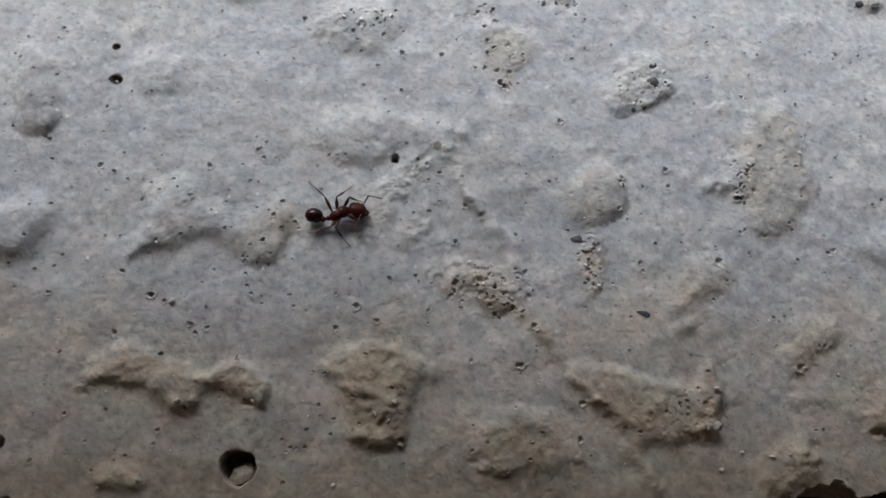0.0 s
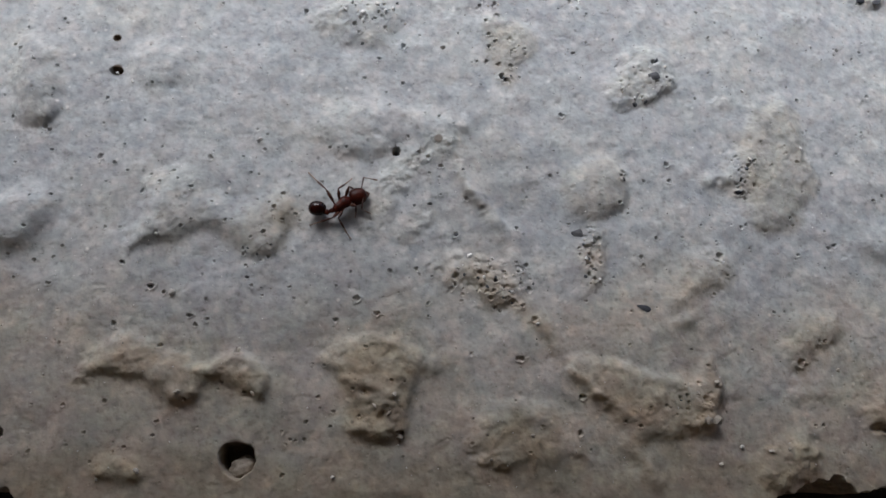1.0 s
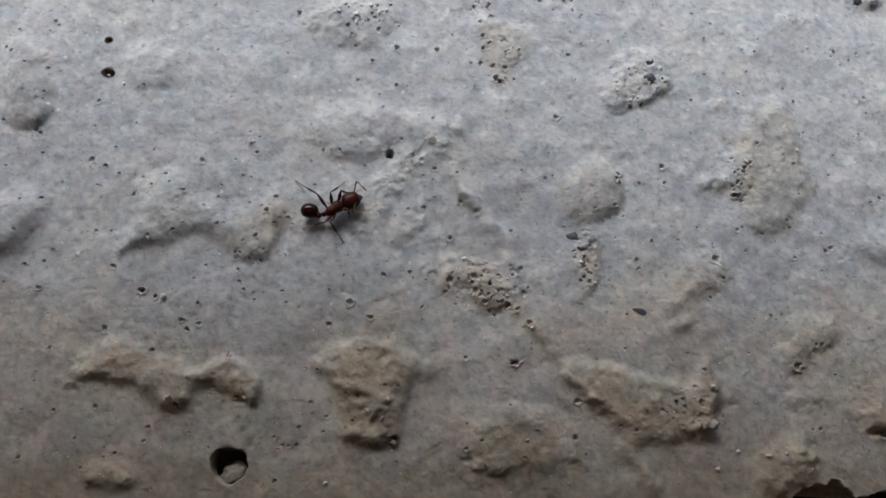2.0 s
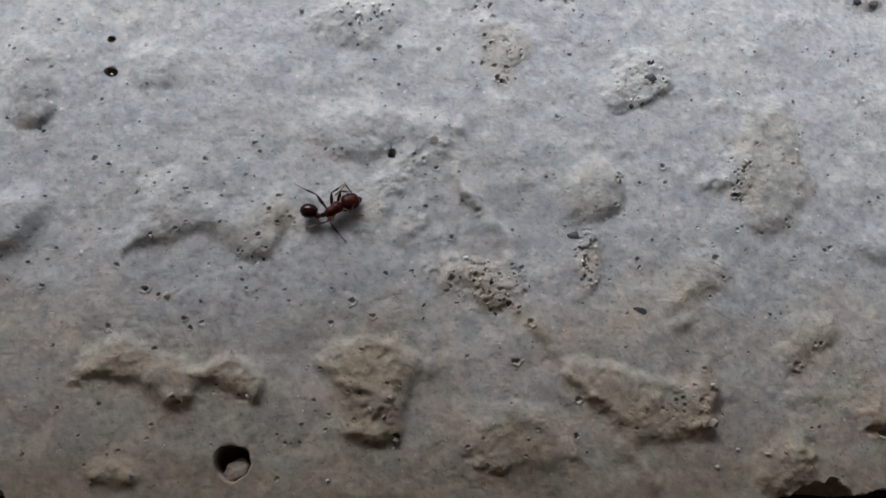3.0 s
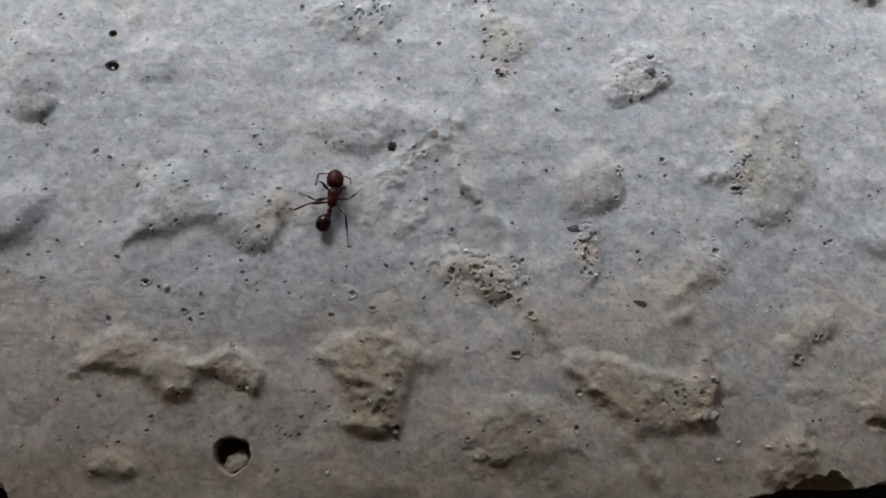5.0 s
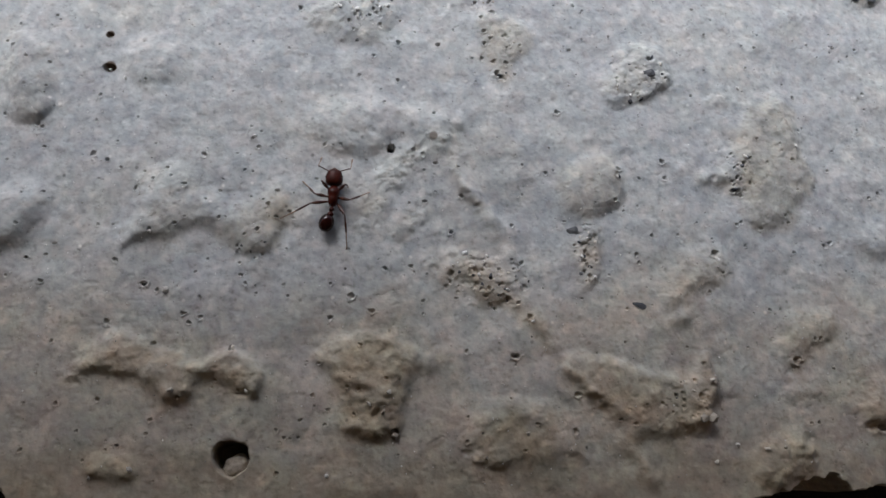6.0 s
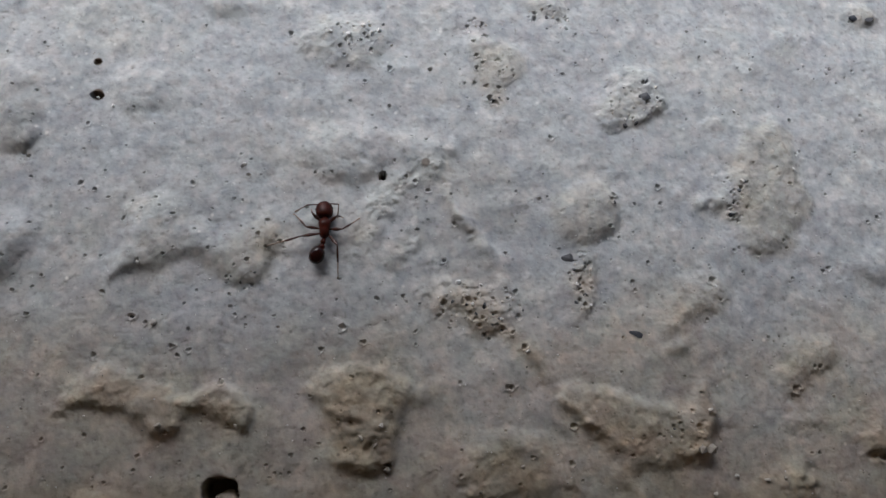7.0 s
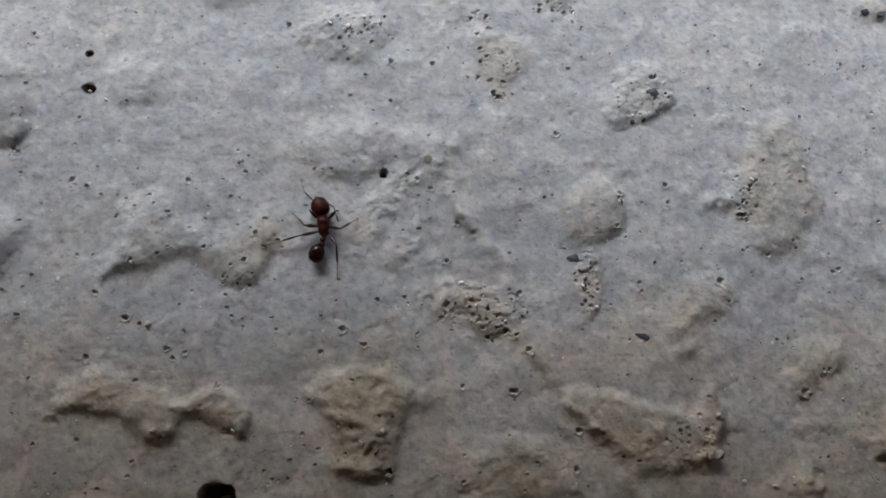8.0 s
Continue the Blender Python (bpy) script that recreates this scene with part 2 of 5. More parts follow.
def pit(x, y, r, depth, squash, rim=1.0):
    """An open pore with steep, uneven sides."""
    w = window(x, y, 2.0 * r + 0.2)
    wob = 1 + (0.65 if r < 0.4 else 0.3) * layered(X[w] + 40, Y[w], max(1.1 * r, 0.15), 2, 71)
    d = np.hypot(X[w] - x, np.where(Y[w] < y, 0.72 if r < 0.4 and depth < 1 else 1.0, 1.0) * (Y[w] - y) / squash) / r * wob
    lip = smooth((1.6 - d) / 0.5) * ((0.04 if r > 0.5 else 0.1) + (0.14 if r > 0.5 else 0.24) * smooth(0.5 - 0.5 * (Y[w] - y) / r + 0.25 * (X[w] - x) / r))
    H[w] -= (0.74 if r < 0.4 and depth < 1 else 1.0) * depth * smooth((1.12 - d) / (0.3 if r > 0.9 or depth > 1 else 0.38 if r > 0.5 else 0.75)) - (0.3 if depth > 1 else rim) * min(r, 0.4) * lip


def blotch(x, y, r, deep=0.34, fade=0.9):
    w = window(x, y, 2 * r)
    d = np.hypot(X[w] - x, Y[w] - y) / r * (1 + 0.8 * fade * WARP_X[w])
    np.maximum(STAIN_SHADE[w], deep * smooth((1.1 - d) / fade), out=STAIN_SHADE[w])


# raised patches and swellings of the far part
terrace([(-27.64, 13.31), (-25.69, 13.20), (-24.82, 11.83), (-24.58, 9.47), (-24.75, 8.30), (-25.33, 7.44), (-26.31, 7.10), (-27.22, 7.52), (-27.74, 8.38), (-28.04, 10.11), (-27.96, 12.09)], 0.522, 0.3, 0.98, 2.6, 0.35)
terrace([(-20.92, 11.60), (-20.17, 13.04), (-18.41, 13.53), (-16.92, 12.99), (-16.30, 12.00), (-16.55, 10.58), (-17.73, 9.74), (-19.47, 9.44), (-20.66, 10.10)], 0.285, 0.2, 1.43, 1.8, 0.35)
lump(-13.59, 17.85, 1.79, 1.17, 0, 0.425, 0.3, 0.85)
terrace([(-9.52, 15.41), (-8.63, 16.65), (-6.37, 17.50), (-3.68, 17.42), (-2.57, 15.75), (-3.17, 14.45), (-4.28, 13.14), (-6.25, 13.30), (-7.39, 13.75), (-8.90, 14.18)], 0.304, 0.6, 1.17, 1.8, 0.35)
terrace([(2.36, 16.43), (3.73, 16.58), (6.27, 15.32), (6.34, 13.83), (5.21, 12.51), (4.41, 11.43), (3.64, 10.99), (3.20, 12.63), (2.72, 13.87)], 0.209, 0.8, 1.04, 1.6, 0.35)
lump(7.99, 19.01, 1.90, 1.24, 0, 0.51, 0.7, 0.85)
terrace([(10.97, 11.70), (11.73, 13.42), (13.19, 14.35), (15.00, 14.30), (16.18, 13.40), (16.23, 11.91), (15.33, 10.61), (13.71, 10.05), (12.49, 9.47), (11.53, 9.72), (10.98, 10.45)], 0.323, 0.8, 1.04, 1.6, 0.35)
lump(25.49, 17.36, 1.45, 1.04, 0, 0.255, 0.2, 0.85)
lump(31.67, 20.01, 1.73, 1.17, 0, 0.552, 0.7, 0.85)
terrace([(-8.82, 7.90), (-7.58, 8.94), (-5.02, 9.35), (-1.67, 9.15), (0.58, 8.63), (1.88, 7.76), (0.57, 7.16), (-1.65, 6.85), (-2.83, 6.57), (-3.41, 5.81), (-4.92, 5.19), (-6.37, 5.38), (-7.66, 6.11), (-8.60, 6.93)], 0.323, 0.3, 0.98, 1.9, 0.2)
# the fork of two low ridges with a sunken field between them
ridge([(0.20, 6.51), (-1.46, 5.60), (-2.91, 4.21), (-3.78, 2.48), (-4.29, 0.98)], 1.7, 1.0, 0.234, 1.0)
ridge([(-1.18, 1.61), (-1.79, 0.96), (-2.49, 0.10)], 1.3, 0.5, 0.144, 0.9)
ridge([(0.20, 6.51), (1.01, 4.71), (1.73, 3.30), (2.60, 2.07), (3.46, 1.08), (4.23, -0.51), (4.77, -2.07), (5.45, -3.76), (6.12, -5.17), (7.04, -6.56)], 1.0, 0.7, 0.234, 0.5)
ridge([(1.11, 3.94), (2.31, 2.56), (3.39, 1.22)], 0.5, 0.35, 0.09, 0.6)
terrace([(-1.41, -1.52), (0.55, -0.83), (2.34, -1.09), (3.77, -1.72), (4.64, -3.05), (5.15, -4.29), (4.25, -4.59), (2.66, -3.90), (0.72, -3.21), (-0.70, -2.41)], 0.228, 0.9, 1.04, 1.2, 0.35)
# the twin-humped patch
terrace([(-19.41, -1.20), (-19.15, 1.01), (-18.81, 3.14), (-17.28, 4.44), (-15.50, 3.97), (-13.93, 2.30), (-12.74, 1.60), (-11.29, 2.48), (-9.68, 3.16), (-9.18, 1.61), (-9.77, 0.13), (-10.67, -1.26), (-11.70, -1.24), (-12.76, -0.72), (-14.02, 0.15), (-15.07, 0.56), (-16.03, -0.25), (-17.19, -0.52), (-18.36, -0.62)], 0.418, 0.4, 1.04, 1.7, 0.35)
ridge([(-18.70, 3.03), (-17.25, 4.14), (-15.55, 3.67), (-14.17, 2.30), (-13.52, 1.43)], 0.8, 0.7, 0.108, 0.6)
ridge([(-12.48, 1.46), (-11.21, 2.30), (-9.91, 3.00)], 0.7, 0.6, 0.108, 0.6)
terrace([(-29.04, 1.50), (-27.61, 2.97), (-25.64, 3.21), (-24.10, 2.88), (-23.69, 1.99), (-23.98, 1.08), (-24.82, -0.18), (-25.10, -1.07), (-26.69, -1.34), (-28.64, -1.31)], 0.522, 0.2, 1.43, 2.4, 0.35)
# the knob with its gritty stem, and the patches to its right
terrace([(7.60, 3.53), (8.04, 5.10), (9.60, 6.02), (11.49, 5.68), (12.30, 4.44), (12.10, 3.07), (11.28, 1.97), (9.76, 1.59), (8.27, 1.56), (7.47, 2.19)], 0.38, 0.5, 0.85, 1.6, 0.35)
terrace([(9.02, 1.65), (10.14, 1.60), (10.56, -0.20), (10.32, -2.05), (9.72, -2.94), (8.52, -2.81), (8.39, -0.80)], 0.209, 0.9, 0.78, 0.9, 0.2)
terrace([(24.31, 11.60), (24.89, 8.88), (25.60, 6.43), (25.74, 4.41), (24.13, 2.59), (22.03, 1.37), (20.59, 1.34), (20.21, 2.61), (19.93, 3.62), (19.14, 4.39), (17.25, 4.14), (17.85, 5.19), (19.34, 6.44), (19.91, 8.29), (20.86, 9.78), (22.68, 10.90)], 0.323, 0.5, 0.98, 1.9, 0.25)
terrace([(14.61, -3.16), (15.39, -1.23), (16.81, -0.08), (18.76, 0.42), (19.30, -0.78), (18.77, -2.29), (17.48, -3.16), (15.75, -3.77), (14.23, -4.29)], 0.285, 0.5, 1.56, 1.7, 0.35)
lump(15.22, -4.82, 1.04, 0.52, 22, 0.357, 0.3, 0.85)
terrace([(21.84, -6.12), (22.57, -4.66), (24.23, -3.53), (26.19, -3.79), (26.08, -5.15), (24.85, -6.15), (23.81, -6.88), (23.17, -7.49), (22.16, -7.54), (21.77, -7.01)], 0.27, 0.5, 1.17, 1.7, 0.35)
lump(29.61, 0.95, 1.90, 1.55, 0, 0.425, 0.3, 0.85)
lump(15.16, 5.71, 0.69, 0.41, 0, 0.153, 0.5, 0.85)
lump(19.71, 10.36, 1.55, 0.55, 10, 0.102, 0.4, 0.85)
# raised patches of the near part
terrace([(-21.10, -8.37), (-20.82, -7.26), (-19.94, -6.58), (-18.79, -6.23), (-17.57, -6.48), (-16.73, -7.14), (-15.86, -7.49), (-14.59, -7.97), (-13.38, -7.62), (-12.44, -7.08), (-11.30, -7.40), (-10.59, -8.25), (-10.36, -9.30), (-10.72, -9.86), (-11.71, -9.58), (-12.56, -9.00), (-13.55, -8.81), (-14.15, -9.34), (-14.42, -9.99), (-15.34, -10.41), (-16.34, -9.94), (-17.18, -9.43), (-18.22, -8.66), (-19.34, -8.54), (-20.45, -8.49)], 0.45, 0.55, 0.78, 1.0, 0.3)
lump(-21.35, -8.86, 0.76, 0.48, 30, 0.212, 0.5, 0.85)
ridge([(-21.01, -7.78), (-20.48, -6.92), (-19.25, -6.44), (-17.62, -6.65), (-16.65, -7.33)], 0.5, 0.5, 0.11, 0.6)
ridge([(-14.41, -8.16), (-13.30, -7.82), (-12.36, -7.34), (-11.28, -7.73), (-10.69, -8.65), (-10.84, -9.44)], 0.45, 0.4, 0.154, 0.6)
terrace([(-7.55, -7.48), (-6.07, -6.72), (-4.75, -5.95), (-3.03, -6.27), (-1.24, -6.96), (-1.03, -7.98), (-1.69, -9.49), (-2.07, -10.81), (-2.18, -11.95), (-2.91, -12.15), (-4.23, -12.25), (-5.71, -12.09), (-6.03, -11.32), (-5.82, -9.86), (-6.06, -8.87), (-6.42, -8.21)], 0.414, 0.6, 0.78, 1.1, 0.3)
ridge([(-7.33, -7.28), (-6.08, -6.65), (-4.67, -6.09), (-2.96, -6.47), (-1.38, -7.13)], 0.6, 0.5, 0.176, 0.6)
ridge([(-5.66, -8.93), (-4.32, -9.05), (-3.69, -9.84), (-2.95, -10.36)], 0.5, 0.4, 0.176, 0.7)
ridge([(-5.77, -11.32), (-4.57, -11.73), (-2.92, -11.86)], 0.6, 0.4, 0.176, 0.6)
terrace([(1.26, -13.00), (1.70, -11.77), (2.45, -10.62), (4.17, -9.88), (6.24, -10.20), (8.00, -11.25), (9.07, -13.06), (8.50, -14.19), (6.12, -14.09), (4.61, -13.96), (3.76, -14.22), (2.76, -14.15), (1.92, -13.55)], 0.252, 0.5, 2.47, 1.4, 0.35)
terrace([(7.31, -7.44), (8.81, -7.07), (10.58, -7.33), (12.33, -8.00), (14.09, -8.50), (15.72, -8.45), (16.77, -6.83), (17.51, -7.94), (17.54, -10.36), (16.92, -11.61), (15.44, -11.92), (13.82, -12.26), (12.78, -11.96), (11.86, -12.66), (11.04, -11.80), (10.06, -10.61), (8.87, -9.64), (7.79, -8.63)], 0.378, 0.55, 0.78, 1.3, 0.3)
ridge([(7.72, -7.64), (9.50, -7.48), (11.62, -7.94), (13.02, -8.41), (14.79, -8.73)], 0.5, 0.5, 0.132, 0.5)
ridge([(16.77, -7.60), (16.98, -9.34), (16.42, -10.87)], 0.6, 0.5, 0.176, 0.7)
ridge([(11.20, -12.13), (11.94, -13.05), (12.30, -14.03), (13.02, -14.68)], 0.7, 0.5, 0.22, 0.4)
terrace([(19.62, -13.04), (20.54, -12.17), (22.49, -11.62), (23.39, -12.03), (23.73, -13.37), (23.20, -14.69), (20.81, -15.21), (19.28, -14.55)], 0.306, 0.7, 0.78, 1.2, 0.35)
lump(28.25, -10.11, 1.55, 1.79, 0, 0.51, 0.4, 0.85)
terrace([(-20.31, -14.20), (-20.05, -13.25), (-18.86, -12.91), (-17.39, -13.34), (-16.93, -14.20), (-17.68, -14.72), (-19.28, -14.65)], 0.324, 0.5, 0.78, 1.2, 0.35)
lump(-0.62, -7.81, 1.17, 0.55, 10, 0.17, 0.4, 0.85)
lump(23.51, -9.28, 2.07, 0.69, 0, 0.136, 0.3, 0.85)
lump(-3.82, -15.02, 3.11, 0.76, 0, 0.17, 0.3, 0.85)


def blurred(v, reach):
    """The sheet's values, averaged softly over that many millimetres."""
    n = max(1, round(reach / 0.047))
    pull = np.exp(-0.5 * (np.arange(-2 * n, 2 * n + 1) / n) ** 2)
    pull /= pull.sum()
    for axis in (0, 1):
        wide = np.pad(v, [(2 * n, 2 * n) if k == axis else (0, 0) for k in (0, 1)], mode="edge")
        long = v.shape[axis]
        v = sum(p * (wide[k : k + long] if axis == 0 else wide[:, k : k + long]) for k, p in enumerate(pull))
    return v


# weather has rounded the edges, some more than others
worn = smooth(0.5 + 1.3 * layered(X, Y, 3.2, 2, 131))
H = blurred(H, 0.09) * (1 - worn) + blurred(H, 0.24) * worn
CRUST = blurred(CRUST, 0.25)

# finer swellings, ledges and hollows on the patches
ridge([(-4.74, -6.09), (-3.03, -6.54), (-1.38, -7.20)], 0.46, 0.42, 0.09, 0.5)
ridge([(-2.94, -7.22), (-1.47, -7.54)], 0.4, 0.36, 0.075, 0.5)
ridge([(-4.11, -10.56), (-3.95, -10.10), (-3.42, -10.10), (-2.88, -10.36), (-3.07, -11.01)], 0.32, 0.29, 0.105, 0.7)
lump(-3.10, -9.50, 0.55, 0.45, 0, 0.22, 0.6, 0.8)
lump(-5.80, -8.60, 0.62, 0.35, 10, 0.16, 0.6, 0.8)
lump(-4.97, -11.54, 0.83, 0.41, 10, 0.2, 0.6, 0.8)
lump(-2.65, -8.33, 0.69, 0.55, 0, 0.12, 0.5, 0.8)
lump(-3.80, -10.89, 0.41, 0.46, 0, -0.29, 0.0, 0.9)
lump(-4.64, -9.45, 0.63, 0.32, 0, -0.18, 0.0, 0.9)
ridge([(-21.04, -8.04), (-20.76, -7.19), (-19.81, -6.62), (-18.78, -6.37)], 0.4, 0.42, 0.075, 0.5)
ridge([(-18.45, -6.43), (-17.56, -6.62), (-16.59, -7.33), (-15.59, -7.65), (-14.41, -8.16)], 0.4, 0.42, 0.075, 0.5)
ridge([(-13.91, -8.29), (-12.43, -7.28), (-11.29, -7.60), (-10.64, -8.45), (-10.52, -9.31), (-11.03, -9.57)], 0.4, 0.38, 0.105, 0.6)
lump(-15.73, -9.61, 0.62, 0.48, 0, 0.18, 0.5, 0.8)
lump(-14.41, -8.13, 0.48, 0.35, 0, 0.12, 0.5, 0.8)
lump(-16.80, -8.48, 0.55, 0.76, 0, 0.14, 0.5, 0.8)
lump(-14.77, -9.60, 0.48, 0.41, 0, 0.16, 0.5, 0.8)
lump(-21.33, -9.02, 0.57, 0.40, 0, -0.20, 0.0, 0.9)
lump(-11.47, -9.71, 0.57, 0.23, 0, -0.13, 0.0, 0.9)
ridge([(2.03, -12.26), (2.31, -11.38), (3.00, -10.78), (4.17, -10.38), (5.54, -10.44), (6.63, -10.83), (7.51, -11.62), (7.95, -12.57)], 0.92, 0.72, 0.15, 0.5)
lump(3.44, -13.06, 1.38, 0.62, 0, 0.14, 0.4, 0.8)
lump(2.36, -13.32, 0.69, 0.48, 0, 0.2, 0.4, 0.7)
lump(3.43, -13.55, 0.83, 0.55, 0, 0.2, 0.4, 0.7)
lump(-0.25, -12.10, 1.04, 0.76, 60, 0.12, 0.4, 0.8)
lump(1.76, -13.07, 0.40, 0.24, 0, -0.15, 0.0, 0.9)
ridge([(7.38, -7.50), (8.80, -7.28), (10.39, -7.54), (11.69, -8.01), (13.02, -8.48), (14.79, -8.73)], 0.46, 0.54, 0.09, 0.5)
ridge([(7.78, -7.98), (8.46, -8.52), (9.27, -9.33), (9.82, -9.73)], 0.34, 0.3, 0.105, 0.7)
ridge([(16.82, -7.07), (16.86, -8.30), (16.98, -9.34)], 0.4, 0.42, 0.105, 0.6)
lump(9.24, -9.40, 0.41, 0.31, 0, 0.2, 0.6, 0.7)
lump(16.42, -10.87, 0.90, 0.48, 10, 0.28, 0.7, 0.7)
lump(17.04, -8.71, 0.41, 0.31, 0, 0.2, 0.6, 0.7)
lump(15.15, -11.05, 0.76, 0.48, 0, 0.14, 0.6, 0.8)
lump(12.93, -9.71, 1.17, 0.76, 0, 0.12, 0.4, 0.9)
lump(16.34, -9.68, 0.46, 0.55, 0, -0.18, 0.0, 0.9)
lump(10.24, -10.47, 0.63, 0.44, 0, -0.15, 0.0, 0.9)
lump(20.37, -12.71, 0.48, 0.35, 0, 0.11, 0.7, 0.9)
lump(21.24, -12.97, 0.48, 0.35, 0, 0.11, 0.7, 0.9)
lump(22.38, -12.53, 0.48, 0.35, 0, 0.11, 0.7, 0.9)
lump(21.46, -14.20, 0.48, 0.35, 0, 0.11, 0.7, 0.9)
lump(22.51, -14.43, 0.48, 0.35, 0, 0.11, 0.7, 0.9)
lump(20.05, -14.03, 0.48, 0.35, 0, 0.11, 0.7, 0.9)
lump(23.04, -13.03, 0.48, 0.35, 0, 0.11, 0.7, 0.9)
lump(23.15, -12.20, 0.40, 0.48, 0, -0.22, 0.0, 0.9)
lump(23.45, -13.30, 0.34, 0.41, 0, -0.22, 0.0, 0.9)
lump(27.76, -11.40, 0.63, 0.38, 0, -0.33, 0.0, 0.9)
lump(-19.50, -14.02, 0.48, 0.35, 0, 0.1, 0.6, 0.9)
lump(-18.49, -13.47, 0.48, 0.35, 0, 0.1, 0.6, 0.9)
lump(-17.63, -14.26, 0.48, 0.35, 0, 0.1, 0.6, 0.9)
ridge([(-27.55, 8.01), (-26.85, 7.31), (-26.15, 7.14), (-25.25, 7.63), (-24.67, 8.46)], 0.57, 0.42, 0.12, 0.3)
ridge([(11.18, 10.46), (11.65, 9.81), (12.50, 9.59), (13.72, 10.22), (14.86, 10.76), (15.74, 11.89)], 0.46, 0.36, 0.135, 0.7)
ridge([(12.13, 13.36), (13.37, 14.01), (14.97, 13.87)], 0.46, 0.48, 0.075, 0.7)
ridge([(11.44, 4.73), (11.92, 3.84), (11.86, 2.79), (11.21, 2.09)], 0.4, 0.36, 0.105, 0.5)
ridge([(17.53, 4.74), (19.17, 4.71), (19.81, 4.05)], 0.57, 0.42, 0.12, 0.5)
ridge([(20.22, 2.69), (21.01, 1.62), (22.28, 1.57)], 0.46, 0.48, 0.075, 0.5)
ridge([(-8.78, 6.93), (-7.48, 6.19), (-6.31, 5.61), (-4.93, 5.42), (-3.55, 6.00)], 0.57, 0.48, 0.09, 0.3)
ridge([(-17.21, -0.24), (-16.05, -0.00), (-15.05, 0.67)], 0.69, 0.6, 0.045, 0.4)
ridge([(-12.07, -0.71), (-10.75, -1.04), (-9.92, 0.31), (-9.43, 1.60)], 0.69, 0.6, 0.06, 0.5)
ridge([(-0.62, 6.29), (-2.08, 5.20), (-3.38, 4.08)], 0.52, 0.42, -0.09, 0.0)
ridge([(1.01, 4.51), (1.73, 3.38), (2.60, 2.19), (3.53, 1.08)], 0.57, 0.54, 0.15, 0.9)
ridge([(23.32, -7.24), (23.91, -6.66), (24.90, -6.00), (25.87, -5.04)], 0.69, 0.6, 0.038, 0.5)
lump(22.62, -8.06, 0.63, 0.51, 0, -0.15, 0.0, 0.9)
lump(18.41, 2.84, 1.61, 1.61, 0, -0.15, 0.0, 0.9)
lump(-7.44, 0.18, 1.61, 1.29, 0, -0.13, 0.0, 0.9)
lump(3.72, -4.31, 0.69, 0.41, 0, -0.22, 0.0, 0.9)
lump(1.61, -2.74, 0.80, 0.40, 0, -0.18, 0.0, 0.9)
lump(4.26, -3.95, 0.46, 0.37, 0, -0.22, 0.0, 0.9)
lump(0.91, -0.94, 0.48, 0.35, 0, 0.12, 0.7, 0.9)
lump(2.34, -1.09, 0.48, 0.35, 0, 0.12, 0.7, 0.9)
lump(3.42, -1.44, 0.48, 0.35, 0, 0.12, 0.7, 0.9)
lump(0.55, -1.85, 0.48, 0.35, 0, 0.12, 0.7, 0.9)
lump(1.97, -1.83, 0.48, 0.35, 0, 0.12, 0.7, 0.9)
lump(3.05, -2.17, 0.48, 0.35, 0, 0.12, 0.7, 0.9)
lump(4.29, -2.69, 0.48, 0.35, 0, 0.12, 0.7, 0.9)
H = blurred(H, 0.047)



def film_shade_patch(outline, deep):
    """A filmy old grey patch on the paste; a few put shade into the colour."""
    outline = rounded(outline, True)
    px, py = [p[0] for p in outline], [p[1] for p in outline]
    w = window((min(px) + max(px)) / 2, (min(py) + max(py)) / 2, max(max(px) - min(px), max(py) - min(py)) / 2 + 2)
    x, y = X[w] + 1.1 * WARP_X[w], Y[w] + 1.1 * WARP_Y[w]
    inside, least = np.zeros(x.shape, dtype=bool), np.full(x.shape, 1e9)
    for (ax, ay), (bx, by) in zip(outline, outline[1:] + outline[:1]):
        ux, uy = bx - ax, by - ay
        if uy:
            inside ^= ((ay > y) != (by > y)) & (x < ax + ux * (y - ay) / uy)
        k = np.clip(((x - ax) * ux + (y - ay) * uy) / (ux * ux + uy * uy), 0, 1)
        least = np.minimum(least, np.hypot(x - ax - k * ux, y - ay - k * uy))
    np.maximum(FILM_SHADE[w], deep * smooth(0.5 + np.where(inside, least, -least) / 1.0), out=FILM_SHADE[w])


FILM_SHADE = np.zeros_like(H)
film_shade_patch([(24.26, 11.17), (24.72, 8.87), (25.31, 6.42), (25.54, 4.40), (23.98, 1.99), (21.96, 0.79), (20.57, 1.14), (20.21, 2.61), (19.99, 4.25), (19.71, 6.25), (20.15, 8.71), (20.86, 9.78)], 0.65)
film_shade_patch([(-0.54, 5.63), (0.75, 5.67), (1.73, 3.30), (3.10, 1.14), (4.15, -1.06), (2.34, -1.46), (-0.17, -1.14), (-1.60, -0.07), (-1.07, 1.80), (-1.63, 3.67)], 0.3)
film_shade_patch([(7.79, 3.54), (8.22, 4.91), (9.58, 5.62), (11.48, 5.40), (12.17, 4.24), (12.02, 2.87), (11.08, 1.78), (9.39, 1.59), (7.91, 1.82)], 0.5)
film_shade_patch([(2.74, 15.58), (6.26, 15.11), (6.22, 13.82), (5.01, 12.29), (4.21, 11.01), (3.19, 11.80), (2.71, 13.66)], 0.6)
film_shade_patch([(0.91, -1.12), (4.13, -1.79), (5.33, -4.29), (6.18, -5.70), (4.07, -4.84), (2.31, -3.80), (0.19, -2.76)], 0.8)
film_shade_patch([(14.69, -3.09), (15.58, -1.23), (17.18, -0.26), (19.07, -0.41), (18.88, -2.29), (17.48, -3.23), (15.56, -3.80)], 0.5)
